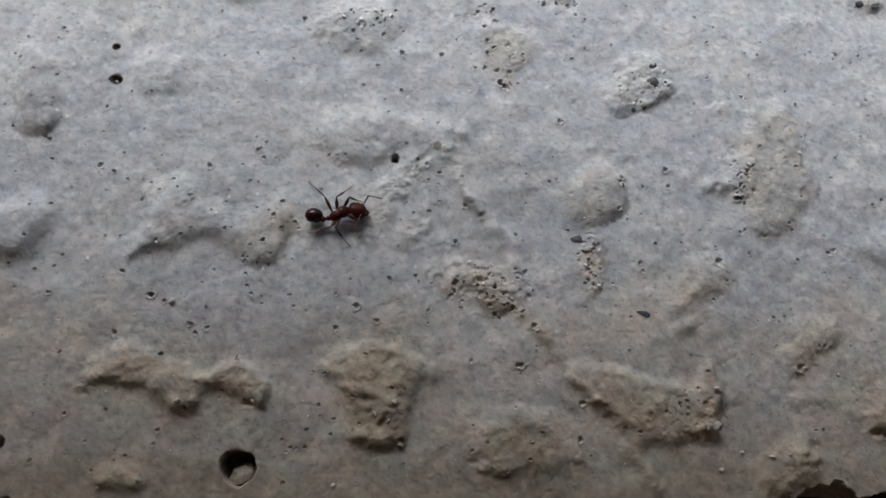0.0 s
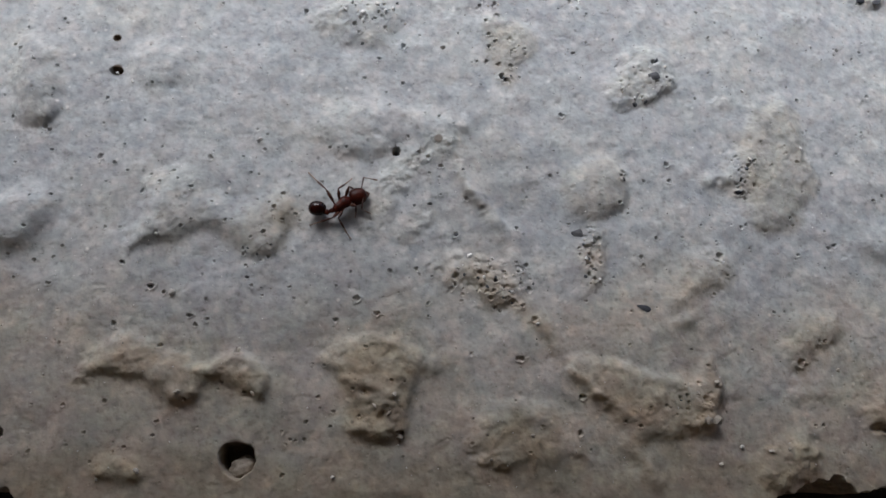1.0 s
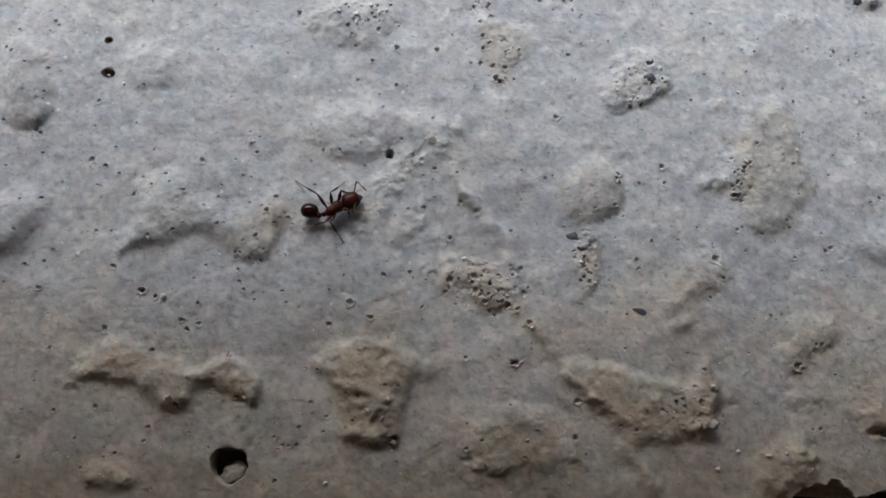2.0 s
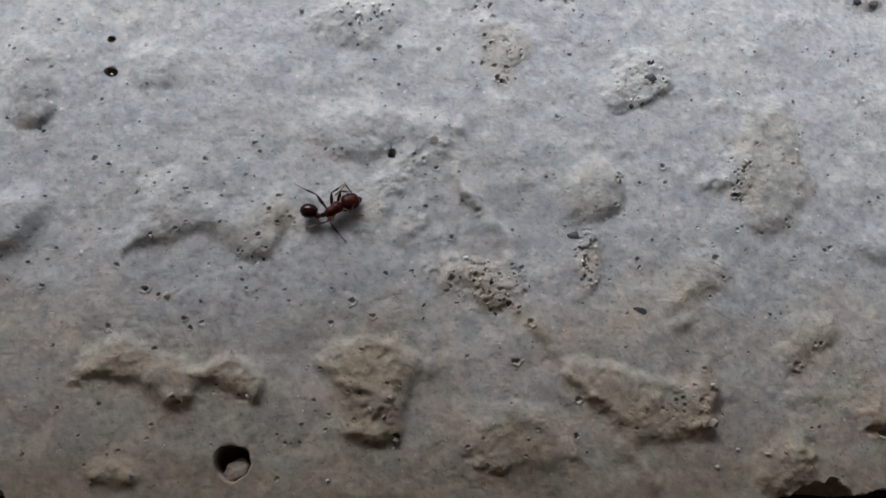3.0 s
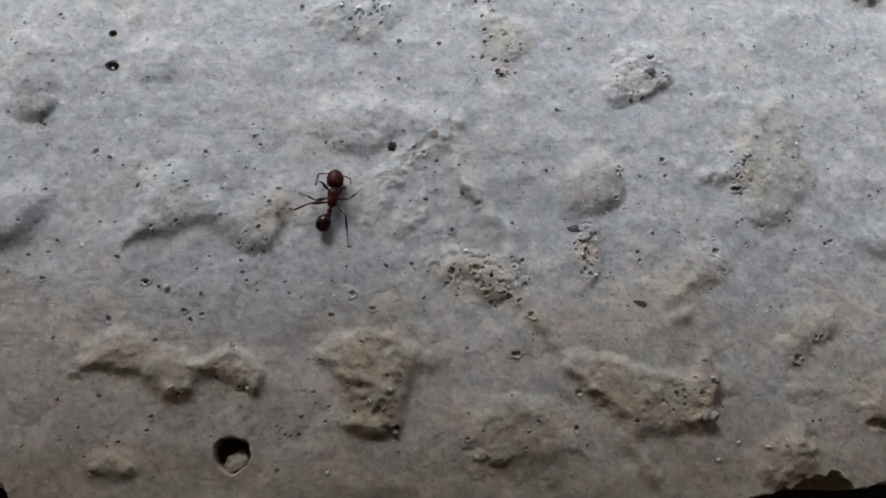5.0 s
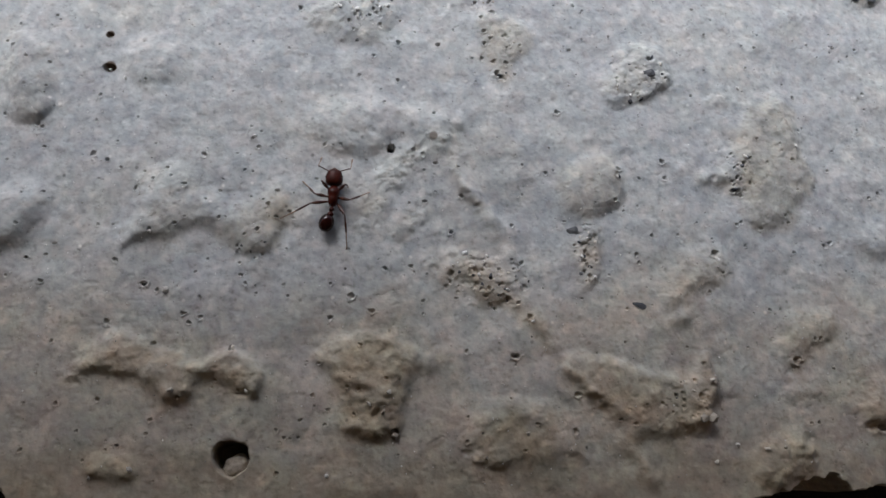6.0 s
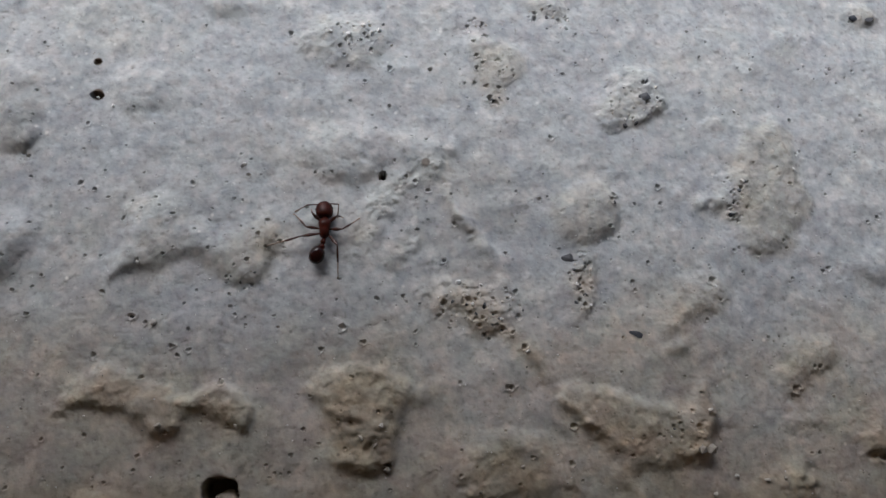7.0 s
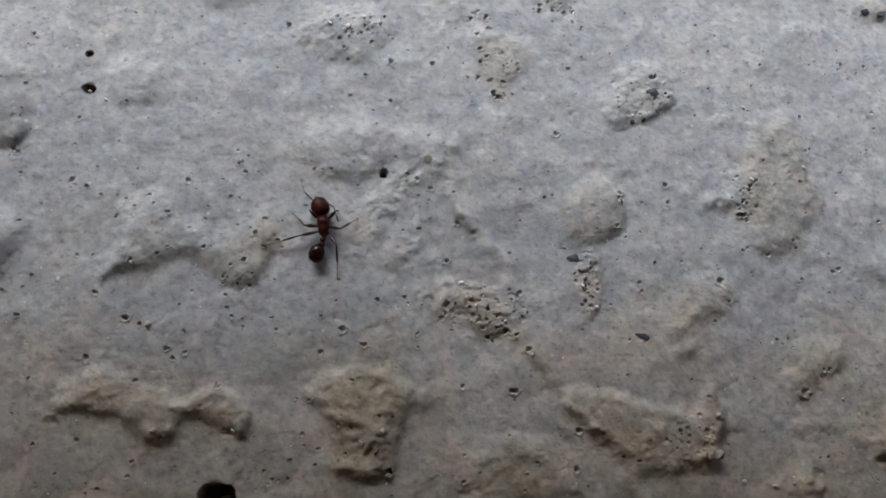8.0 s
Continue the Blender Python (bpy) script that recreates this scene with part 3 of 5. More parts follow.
film_shade_patch([(-27.82, 12.10), (-25.27, 12.61), (-24.58, 9.47), (-24.87, 7.91), (-26.15, 7.18), (-27.43, 7.82), (-27.97, 10.12)], 0.2)
film_shade_patch([(-13.22, 1.15), (-11.20, 2.11), (-9.48, 2.71), (-9.23, 1.24), (-10.01, -0.60), (-11.01, -1.33), (-12.41, -0.82)], 0.6)
film_shade_patch([(0.57, 7.63), (4.33, 7.36), (6.54, 5.45), (6.07, 2.34), (3.84, 1.91), (2.40, 3.40), (1.31, 5.30)], 0.35)
film_shade_patch([(-6.07, -6.93), (-4.73, -6.50), (-3.02, -6.88), (-1.47, -7.81), (-1.79, -9.49), (-2.20, -11.14), (-2.31, -12.18), (-4.22, -12.37), (-5.87, -12.12), (-5.96, -9.86), (-6.52, -8.21)], 0.75)
film_shade_patch([(-6.37, -7.87), (-5.04, -7.35), (-4.00, -8.52), (-4.64, -9.52), (-5.80, -9.53)], 0.35)
film_shade_patch([(2.10, -13.07), (2.51, -11.61), (4.32, -11.04), (6.03, -11.29), (7.38, -12.24), (7.84, -13.70), (6.12, -14.19), (3.76, -14.22), (2.42, -13.96)], 0.85)
film_shade_patch([(7.89, -7.88), (9.49, -7.69), (11.60, -8.18), (13.00, -8.75), (15.11, -9.35), (16.98, -9.34), (17.19, -11.04), (15.44, -11.89), (13.13, -12.06), (11.73, -12.06), (9.72, -10.24), (8.36, -9.24)], 0.55)
film_shade_patch([(11.04, -11.74), (12.19, -13.05), (12.62, -14.35), (11.61, -14.03), (10.81, -12.73)], 0.6)
film_shade_patch([(-20.98, -8.04), (-20.47, -6.99), (-18.76, -6.57), (-17.09, -7.07), (-16.49, -8.32), (-18.07, -8.50), (-19.66, -8.52)], 0.5)
film_shade_patch([(-16.84, -7.99), (-14.39, -8.46), (-14.26, -9.92), (-15.33, -10.51), (-16.67, -9.78)], 0.5)
film_shade_patch([(-13.75, -8.29), (-11.33, -7.93), (-10.78, -8.91), (-11.21, -9.74), (-12.90, -8.87)], 0.4)
# next patch: shade of a small hollow put into the colour
film_shade_patch([(-21.84, -8.70), (-20.94, -8.37), (-20.65, -9.49), (-21.57, -9.66)], 0.5)
film_shade_patch([(-20.27, -14.02), (-18.84, -13.10), (-17.22, -13.71), (-16.82, -14.63), (-19.56, -14.86)], 0.7)
film_shade_patch([(19.42, -13.21), (22.83, -11.86), (23.77, -13.03), (23.52, -15.02), (20.62, -15.27)], 0.45)
# next three: shade under and beside swellings put into the colour
film_shade_patch([(27.10, -10.30), (29.08, -9.58), (28.68, -12.18), (27.03, -12.01)], 0.8)
film_shade_patch([(22.05, -7.54), (23.36, -7.52), (23.03, -8.66), (22.12, -8.52)], 0.7)
film_shade_patch([(24.43, -4.99), (26.27, -4.04), (26.07, -5.51), (24.45, -6.26)], 0.5)
film_shade_patch([(-0.60, -9.82), (1.77, -10.46), (2.10, -13.07), (-0.25, -12.75), (-1.09, -11.13)], 0.35)
film_shade_patch([(5.85, -5.47), (7.24, -6.33), (7.72, -7.71), (6.33, -7.03)], 0.5)
# soft shade under a swelling, put into the colour
film_shade_patch([(23.92, 16.16), (25.12, 16.75), (26.54, 16.28), (25.98, 15.15), (24.31, 15.20)], 0.5)
# brown dirt along the near edge, which also paints in the shade there
FILM_SHADE = np.maximum(FILM_SHADE, 0.85 * smooth((-12.0 - Y + 2.4 * layered(X, Y, 4.0, 4, 125)) / 2.2))

# open pores and bug holes
pit(-21.3, 10.92, 0.46, 1.3, 0.55)
pit(-21.54, 13.29, 0.20, 1.72, 0.85)
pit(-3.12, 5.85, 0.2, 5.0, 1.4)
pit(-0.14, 13.46, 0.14, 0.97, 0.85)
pit(-21.65, 5.00, 0.20, 0.30, 0.85)
pit(-14.84, 5.11, 0.18, 0.33, 0.85)
pit(-5.36, -3.78, 0.21, 0.43, 0.85)
pit(-6.59, -5.14, 0.17, 0.29, 0.85)
pit(5.65, -4.91, 0.22, 0.41, 0.7)
pit(4.80, -7.32, 0.20, 0.40, 0.85)
pit(7.83, 8.87, 0.19, 0.33, 0.85)
pit(17.33, 10.62, 0.10, 0.34, 0.85)
pit(18.68, 15.39, 0.11, 0.36, 0.85)
pit(0.90, 14.62, 0.08, 0.28, 0.85)
pit(8.89, 13.61, 0.15, 0.35, 0.6)
pit(-17.73, -3.24, 0.23, 0.39, 0.7)
pit(-15.30, -4.98, 0.19, 0.35, 0.6)
pit(-14.89, -5.55, 0.14, 0.32, 0.85)
pit(-27.94, 12.63, 0.13, 0.37, 0.6)
pit(3.83, 11.54, 0.22, 0.58, 0.85)
pit(24.87, 10.97, 0.16, 0.43, 0.85)
pit(25.29, 8.69, 0.11, 0.36, 0.85)
pit(26.33, 0.51, 0.18, 0.36, 0.85)
pit(21.52, -4.12, 0.11, 0.33, 0.85)
pit(22.23, -4.07, 0.09, 0.29, 0.85)
pit(-3.35, -2.05, 0.15, 0.33, 0.85)
pit(-5.79, -2.16, 0.09, 0.29, 0.85)
pit(0.75, 0.38, 0.20, 0.20, 0.6)
pit(12.74, -0.71, 0.14, 0.33, 0.85)
pit(13.85, 0.56, 0.14, 0.34, 0.85)
pit(17.99, -0.51, 0.27, 0.45, 0.85)
pit(18.45, -1.81, 0.12, 0.33, 0.85)
pit(20.52, 5.77, 0.18, 0.45, 0.85)
pit(20.00, 3.86, 0.22, 0.46, 0.6)
pit(-19.59, -1.79, 0.15, 0.30, 0.85)
pit(-11.19, 0.20, 0.15, 0.38, 0.85)
pit(-23.29, -0.80, 0.13, 0.28, 0.6)
pit(-25.93, -2.81, 0.10, 0.26, 0.85)
pit(-23.75, -1.47, 0.10, 0.25, 0.85)
pit(-25.49, 0.29, 0.11, 0.27, 0.85)
pit(-25.32, 6.96, 0.15, 0.34, 0.85)
pit(-19.19, 7.53, 0.09, 0.27, 0.85)
pit(-12.21, -1.85, 0.11, 0.27, 0.85)
pit(-25.06, 14.58, 0.09, 0.28, 0.85)
pit(-14.89, 16.16, 0.09, 0.28, 0.85)
pit(2.99, 14.63, 0.15, 0.34, 0.85)
pit(3.02, 13.74, 0.14, 0.29, 0.85)
pit(5.06, 11.51, 0.10, 0.29, 0.85)
pit(7.44, 4.74, 0.09, 0.24, 0.85)
pit(3.23, -2.56, 0.13, 0.34, 0.85)
pit(3.73, -2.91, 0.11, 0.28, 0.85)
pit(2.93, -3.63, 0.15, 0.31, 0.85)
pit(4.35, -3.79, 0.18, 0.36, 0.85)
pit(4.95, -4.03, 0.16, 0.32, 0.85)
pit(13.27, 4.48, 0.12, 0.27, 0.85)
pit(-25.51, 2.28, 0.09, 0.23, 0.85)
pit(-24.33, 2.43, 0.11, 0.27, 0.85)
pit(-17.75, 3.37, 0.11, 0.22, 0.85)
pit(-17.89, 5.74, 0.07, 0.20, 0.85)
pit(-21.66, 8.97, 0.15, 0.18, 0.85)
pit(-7.36, 5.97, 0.13, 0.27, 0.6)
pit(-6.31, 5.96, 0.09, 0.23, 0.85)
pit(-0.37, 8.39, 0.12, 0.25, 0.85)
pit(22.32, 14.61, 0.11, 0.29, 0.85)
pit(26.51, 15.23, 0.11, 0.30, 0.85)
pit(28.48, 15.15, 0.14, 0.33, 0.85)
pit(29.60, 14.55, 0.08, 0.29, 0.85)
pit(21.60, 13.06, 0.11, 0.29, 0.85)
pit(18.41, 12.56, 0.10, 0.25, 0.85)
pit(11.72, 14.77, 0.10, 0.26, 0.85)
pit(30.39, 4.18, 0.16, 0.38, 0.85)
pit(23.63, -0.23, 0.13, 0.30, 0.85)
pit(23.24, 2.24, 0.13, 0.32, 0.85)
pit(20.09, 1.67, 0.12, 0.29, 0.85)
pit(15.03, 4.54, 0.15, 0.30, 0.85)
pit(11.84, 5.02, 0.17, 0.34, 0.85)
pit(12.77, -4.20, 0.09, 0.16, 0.85)
pit(11.91, -4.28, 0.11, 0.25, 0.85)
pit(-0.98, -4.04, 0.11, 0.26, 0.85)
pit(-12.41, -0.82, 0.11, 0.25, 0.85)
pit(8.65, -0.25, 0.14, 0.30, 0.6)
pit(9.23, -1.28, 0.14, 0.33, 0.85)
pit(9.56, -2.26, 0.16, 0.35, 0.85)
pit(-11.9, -13.32, 1.0, 1.9, 0.9)
pit(28.60, -11.45, 0.45, 0.6, 0.85, 0.4)
pit(-25.75, -11.85, 0.42, 1.3, 0.9)
pit(-16.84, -6.79, 0.14, 0.43, 0.85)
pit(-12.28, -7.07, 0.18, 0.34, 0.85)
pit(-22.08, -10.28, 0.12, 0.30, 0.85)
pit(-19.78, -10.05, 0.14, 0.31, 0.85)
pit(-20.75, -11.86, 0.10, 0.25, 0.85)
pit(-16.83, -12.00, 0.12, 0.28, 0.85)
pit(-20.22, -13.48, 0.10, 0.26, 0.85)
pit(-18.42, -12.64, 0.14, 0.28, 0.6)
pit(-3.15, -8.75, 0.10, 0.35, 0.85)
pit(-2.38, -8.84, 0.08, 0.28, 0.85)
pit(-7.44, -9.77, 0.14, 0.29, 0.85)
pit(-6.65, -11.42, 0.10, 0.26, 0.85)
pit(-8.07, -11.17, 0.12, 0.29, 0.85)
pit(4.62, -7.31, 0.22, 0.40, 0.7)
pit(4.37, -9.88, 0.09, 0.22, 0.85)
pit(1.76, -10.96, 0.08, 0.26, 0.85)
pit(2.60, -11.93, 0.08, 0.26, 0.85)
pit(11.97, -11.33, 0.13, 0.36, 0.85)
pit(24.71, -5.94, 0.15, 0.35, 0.85)
pit(24.05, -11.20, 0.12, 0.30, 0.85)
pit(8.52, -9.58, 0.24, 0.41, 0.6)
pit(-2.52, -11.79, 0.23, 0.46, 0.8)
pit(-15.16, -9.92, 0.16, 0.33, 0.6)
pit(22.86, -7.31, 0.29, 0.29, 0.85)
pit(24.66, -14.56, 0.41, 0.85, 0.8)
pit(-9.47, -11.75, 0.10, 0.26, 0.85)
pit(-8.96, -12.20, 0.10, 0.26, 0.85)
pit(-13.07, -8.93, 0.12, 0.29, 0.6)
pit(-11.72, -9.51, 0.12, 0.25, 0.6)
pit(16.23, -9.68, 0.27, 0.28, 0.85)
pit(15.94, -8.71, 0.14, 0.28, 0.85)
pit(-27.50, 12.31, 0.15, 0.26, 0.6)
pit(-27.29, 13.89, 0.10, 0.21, 1.0)
pit(-24.83, 14.29, 0.10, 0.16, 0.6)
pit(-26.29, 11.25, 0.10, 0.15, 0.85)
pit(-25.02, 11.10, 0.13, 0.28, 0.6)
pit(-24.98, 9.38, 0.10, 0.17, 0.85)
pit(-24.42, 8.16, 0.10, 0.17, 0.7)
pit(-25.04, 6.76, 0.15, 0.34, 0.85)
pit(-24.74, 5.42, 0.13, 0.21, 0.6)
pit(-27.40, 7.59, 0.13, 0.28, 0.85)
pit(-20.74, 4.64, 0.15, 0.34, 0.7)
pit(-26.85, 4.53, 0.10, 0.16, 0.85)
pit(-19.02, 16.29, 0.10, 0.20, 0.85)
pit(-14.47, 12.81, 0.10, 0.15, 0.85)
pit(-12.33, 13.11, 0.10, 0.21, 0.7)
pit(-9.95, 12.72, 0.10, 0.16, 1.0)
pit(-13.38, 9.43, 0.07, 0.12, 0.85)
pit(-12.02, 7.09, 0.10, 0.15, 0.85)
pit(-11.39, 6.76, 0.10, 0.20, 0.85)
pit(-11.93, 6.28, 0.13, 0.28, 0.7)
pit(-11.51, 5.75, 0.15, 0.29, 0.85)
pit(-10.73, 5.74, 0.07, 0.13, 0.7)
pit(-12.79, 5.22, 0.10, 0.17, 0.85)
pit(-20.28, 5.86, 0.10, 0.22, 0.6)
pit(-22.30, 4.89, 0.07, 0.11, 1.0)
pit(-18.90, 10.09, 0.10, 0.20, 0.85)
pit(-9.34, 15.76, 0.18, 0.36, 1.0)
pit(-6.06, 16.10, 0.10, 0.21, 0.7)
pit(-4.71, 15.22, 0.13, 0.30, 0.7)
pit(-5.78, 14.16, 0.13, 0.20, 0.7)
pit(-2.77, 13.42, 0.18, 0.37, 1.0)
pit(-1.71, 14.31, 0.10, 0.17, 0.85)
pit(-4.38, 12.39, 0.13, 0.24, 0.85)
pit(-5.32, 11.00, 0.13, 0.26, 0.7)
pit(-3.88, 10.00, 0.10, 0.23, 0.6)
pit(-2.78, 10.73, 0.15, 0.35, 0.7)
pit(-3.61, 9.04, 0.10, 0.17, 0.7)
pit(-1.30, 8.57, 0.10, 0.16, 0.7)
pit(0.57, 7.83, 0.10, 0.17, 0.6)
pit(-6.82, 5.90, 0.10, 0.15, 0.6)
pit(3.35, 16.91, 0.13, 0.29, 0.85)
pit(2.20, 12.59, 0.10, 0.21, 0.85)
pit(2.41, 10.82, 0.10, 0.15, 0.85)
pit(8.50, 13.84, 0.10, 0.18, 0.7)
pit(9.90, 16.63, 0.10, 0.21, 1.0)
pit(9.31, 16.91, 0.10, 0.22, 0.6)
pit(9.80, 14.41, 0.10, 0.17, 0.7)
pit(-1.65, 5.79, 0.13, 0.29, 0.85)
pit(-1.06, 5.50, 0.15, 0.25, 1.0)
pit(3.75, 6.87, 0.07, 0.14, 0.7)
pit(4.97, 5.72, 0.10, 0.18, 0.6)
pit(-2.39, 6.82, 0.10, 0.18, 1.0)
pit(13.00, 17.94, 0.10, 0.16, 0.85)
pit(17.96, 17.30, 0.13, 0.30, 0.6)
pit(19.26, 16.56, 0.10, 0.19, 0.7)
pit(21.44, 14.72, 0.10, 0.18, 0.7)
pit(25.43, 15.43, 0.10, 0.16, 0.6)
pit(26.12, 14.93, 0.10, 0.15, 0.7)
pit(27.85, 15.01, 0.07, 0.14, 0.7)
pit(28.24, 14.72, 0.10, 0.20, 1.0)
pit(27.17, 14.27, 0.10, 0.20, 0.85)
pit(28.87, 14.08, 0.10, 0.23, 0.6)
pit(30.28, 15.12, 0.13, 0.28, 0.85)
pit(24.23, 11.94, 0.10, 0.21, 1.0)
pit(22.47, 8.96, 0.10, 0.20, 0.7)
pit(25.12, 9.43, 0.07, 0.14, 0.7)
pit(24.96, 8.46, 0.13, 0.24, 1.0)
pit(30.32, 11.62, 0.13, 0.19, 1.0)
pit(30.36, 10.46, 0.10, 0.19, 1.0)
pit(29.51, 8.83, 0.10, 0.22, 1.0)
pit(27.43, 7.14, 0.13, 0.21, 0.6)
pit(28.71, 7.55, 0.07, 0.12, 0.7)
pit(21.01, 6.16, 0.15, 0.30, 0.7)
pit(19.51, 6.16, 0.10, 0.18, 0.85)
pit(24.08, 6.22, 0.18, 0.29, 0.6)
pit(21.63, 7.57, 0.10, 0.23, 0.85)
pit(22.21, 5.92, 0.10, 0.20, 1.0)
pit(19.84, 7.55, 0.07, 0.17, 0.6)
pit(-19.86, 4.11, 0.13, 0.24, 0.6)
pit(-16.97, 4.11, 0.13, 0.24, 0.7)
pit(-18.84, 2.77, 0.13, 0.23, 1.0)
pit(-18.37, 3.89, 0.10, 0.22, 0.85)
pit(-15.81, 2.99, 0.15, 0.34, 0.7)
pit(-16.65, 3.53, 0.10, 0.20, 0.85)
pit(-20.91, 0.43, 0.10, 0.18, 1.0)
pit(-19.97, 0.45, 0.10, 0.23, 0.6)
pit(-17.65, 0.07, 0.13, 0.29, 0.85)
pit(-16.19, 0.50, 0.13, 0.30, 0.7)
pit(-15.61, 0.91, 0.10, 0.15, 0.7)
pit(-14.46, 2.07, 0.10, 0.21, 0.85)
pit(-13.55, 3.46, 0.10, 0.21, 0.6)
pit(-13.68, 2.72, 0.10, 0.22, 1.0)
pit(-12.27, 4.14, 0.10, 0.20, 1.0)
pit(-11.77, 4.07, 0.10, 0.23, 0.7)
pit(-10.66, 1.83, 0.18, 0.40, 0.7)
pit(-11.74, 2.36, 0.10, 0.23, 0.6)
pit(-10.96, 2.12, 0.10, 0.20, 0.85)
pit(-10.18, 2.77, 0.15, 0.25, 1.0)
pit(-10.10, 1.03, 0.13, 0.29, 0.6)
pit(-9.32, 1.49, 0.15, 0.35, 0.7)
pit(-9.05, 1.06, 0.10, 0.16, 0.85)
pit(-11.94, -0.13, 0.10, 0.22, 1.0)
pit(-13.55, 0.88, 0.10, 0.23, 1.0)
pit(-12.39, -1.18, 0.13, 0.19, 0.6)
pit(-12.06, -2.59, 0.13, 0.27, 0.6)
pit(-11.76, -3.11, 0.13, 0.24, 0.85)
pit(-10.84, -1.33, 0.13, 0.26, 0.7)
pit(-11.27, -1.55, 0.10, 0.15, 0.6)
pit(-24.93, -1.66, 0.15, 0.34, 0.6)
pit(-26.43, -1.37, 0.10, 0.17, 0.85)
pit(-23.86, -3.12, 0.18, 0.41, 0.6)
pit(-16.92, -3.60, 0.13, 0.30, 1.0)
pit(-14.77, -2.46, 0.10, 0.18, 0.85)
pit(-14.12, -1.67, 0.10, 0.18, 1.0)
pit(-14.39, -4.02, 0.10, 0.22, 1.0)
pit(-9.44, -3.18, 0.13, 0.20, 0.6)
pit(-11.11, -3.70, 0.10, 0.23, 0.85)
pit(-14.27, -5.22, 0.13, 0.25, 1.0)
pit(-19.70, -5.51, 0.18, 0.34, 1.0)
pit(-21.79, -1.25, 0.07, 0.11, 0.7)
pit(-9.17, -3.88, 0.10, 0.20, 1.0)
pit(-9.41, -0.95, 0.10, 0.18, 0.7)
pit(-7.78, 3.66, 0.10, 0.18, 0.7)
pit(-4.66, 5.04, 0.10, 0.16, 0.7)
pit(-0.98, 4.46, 0.10, 0.18, 0.85)
pit(-0.25, 4.94, 0.18, 0.31, 0.6)
pit(1.19, 4.71, 0.13, 0.27, 0.6)
pit(0.60, 4.50, 0.07, 0.15, 0.6)
pit(6.96, 4.56, 0.13, 0.25, 1.0)
pit(5.40, 5.03, 0.10, 0.22, 1.0)
pit(5.43, 3.55, 0.07, 0.14, 0.7)
pit(5.34, 3.01, 0.10, 0.18, 0.85)
pit(-0.24, 3.02, 0.10, 0.18, 0.7)
pit(-0.93, 2.36, 0.15, 0.37, 0.6)
pit(-1.91, 2.23, 0.10, 0.21, 0.85)
pit(-2.35, 2.89, 0.07, 0.14, 1.0)
pit(1.40, 2.76, 0.15, 0.34, 0.85)
pit(4.63, 0.95, 0.13, 0.29, 1.0)
pit(-6.63, -3.07, 0.10, 0.20, 1.0)
pit(-1.55, -2.25, 0.10, 0.18, 0.85)
pit(-0.77, -2.34, 0.10, 0.21, 0.85)
pit(-1.76, -1.89, 0.13, 0.30, 0.85)
pit(-4.06, -4.69, 0.21, 0.34, 0.6)
pit(-0.97, -4.83, 0.10, 0.20, 0.7)
pit(5.22, -1.48, 0.18, 0.32, 0.85)
pit(4.54, -1.35, 0.13, 0.21, 0.85)
pit(3.73, -1.94, 0.13, 0.26, 0.6)
pit(1.07, -3.81, 0.13, 0.20, 0.7)
pit(3.10, -3.18, 0.15, 0.27, 0.85)
pit(3.19, -4.18, 0.15, 0.27, 0.85)
pit(3.54, -4.42, 0.13, 0.29, 0.6)
pit(8.07, 1.33, 0.13, 0.25, 0.6)
pit(9.38, -0.15, 0.13, 0.28, 0.6)
pit(11.62, 4.62, 0.15, 0.25, 1.0)
pit(11.45, 2.86, 0.18, 0.38, 0.6)
pit(10.07, 2.56, 0.10, 0.21, 0.6)
pit(13.02, 2.51, 0.10, 0.16, 1.0)
pit(12.05, 2.18, 0.10, 0.21, 0.7)
pit(14.89, 5.70, 0.18, 0.37, 0.85)
pit(19.96, 4.73, 0.15, 0.35, 1.0)
pit(19.68, 3.85, 0.18, 0.41, 0.7)
pit(20.22, 3.47, 0.13, 0.29, 0.7)
pit(19.19, 4.91, 0.10, 0.17, 0.7)
pit(19.76, 1.51, 0.13, 0.27, 1.0)
pit(20.23, 0.10, 0.10, 0.23, 1.0)
pit(16.95, 1.53, 0.10, 0.19, 0.85)
pit(15.62, 0.66, 0.10, 0.17, 1.0)
pit(17.93, 0.48, 0.10, 0.20, 0.85)
pit(11.39, 0.65, 0.10, 0.16, 1.0)
pit(18.93, -1.80, 0.07, 0.15, 0.85)
pit(10.83, -2.12, 0.10, 0.18, 1.0)
pit(10.95, -1.23, 0.07, 0.14, 0.7)
pit(12.88, -1.27, 0.13, 0.25, 1.0)
pit(25.92, 0.29, 0.15, 0.36, 0.85)
pit(25.68, 1.45, 0.10, 0.20, 0.85)
pit(25.43, -1.05, 0.07, 0.16, 0.85)
pit(26.83, 5.65, 0.10, 0.19, 1.0)
pit(29.64, 3.83, 0.15, 0.35, 0.6)
pit(24.23, 4.09, 0.13, 0.20, 0.7)
pit(25.65, 4.33, 0.10, 0.15, 0.7)
pit(23.44, 1.79, 0.13, 0.30, 0.7)
pit(21.44, 1.28, 0.13, 0.23, 0.85)
pit(17.49, -3.05, 0.15, 0.23, 0.7)
pit(13.26, -2.89, 0.10, 0.16, 0.6)
pit(27.78, -1.89, 0.07, 0.12, 0.85)
pit(27.72, -1.47, 0.07, 0.11, 0.85)
pit(27.26, -1.40, 0.07, 0.11, 0.85)
pit(23.33, -2.70, 0.07, 0.14, 0.7)
pit(-22.73, -6.69, 0.10, 0.21, 1.0)
pit(-23.88, -10.28, 0.10, 0.23, 0.6)
pit(-23.42, -8.62, 0.10, 0.20, 0.6)
pit(-16.69, -11.22, 0.15, 0.33, 0.7)
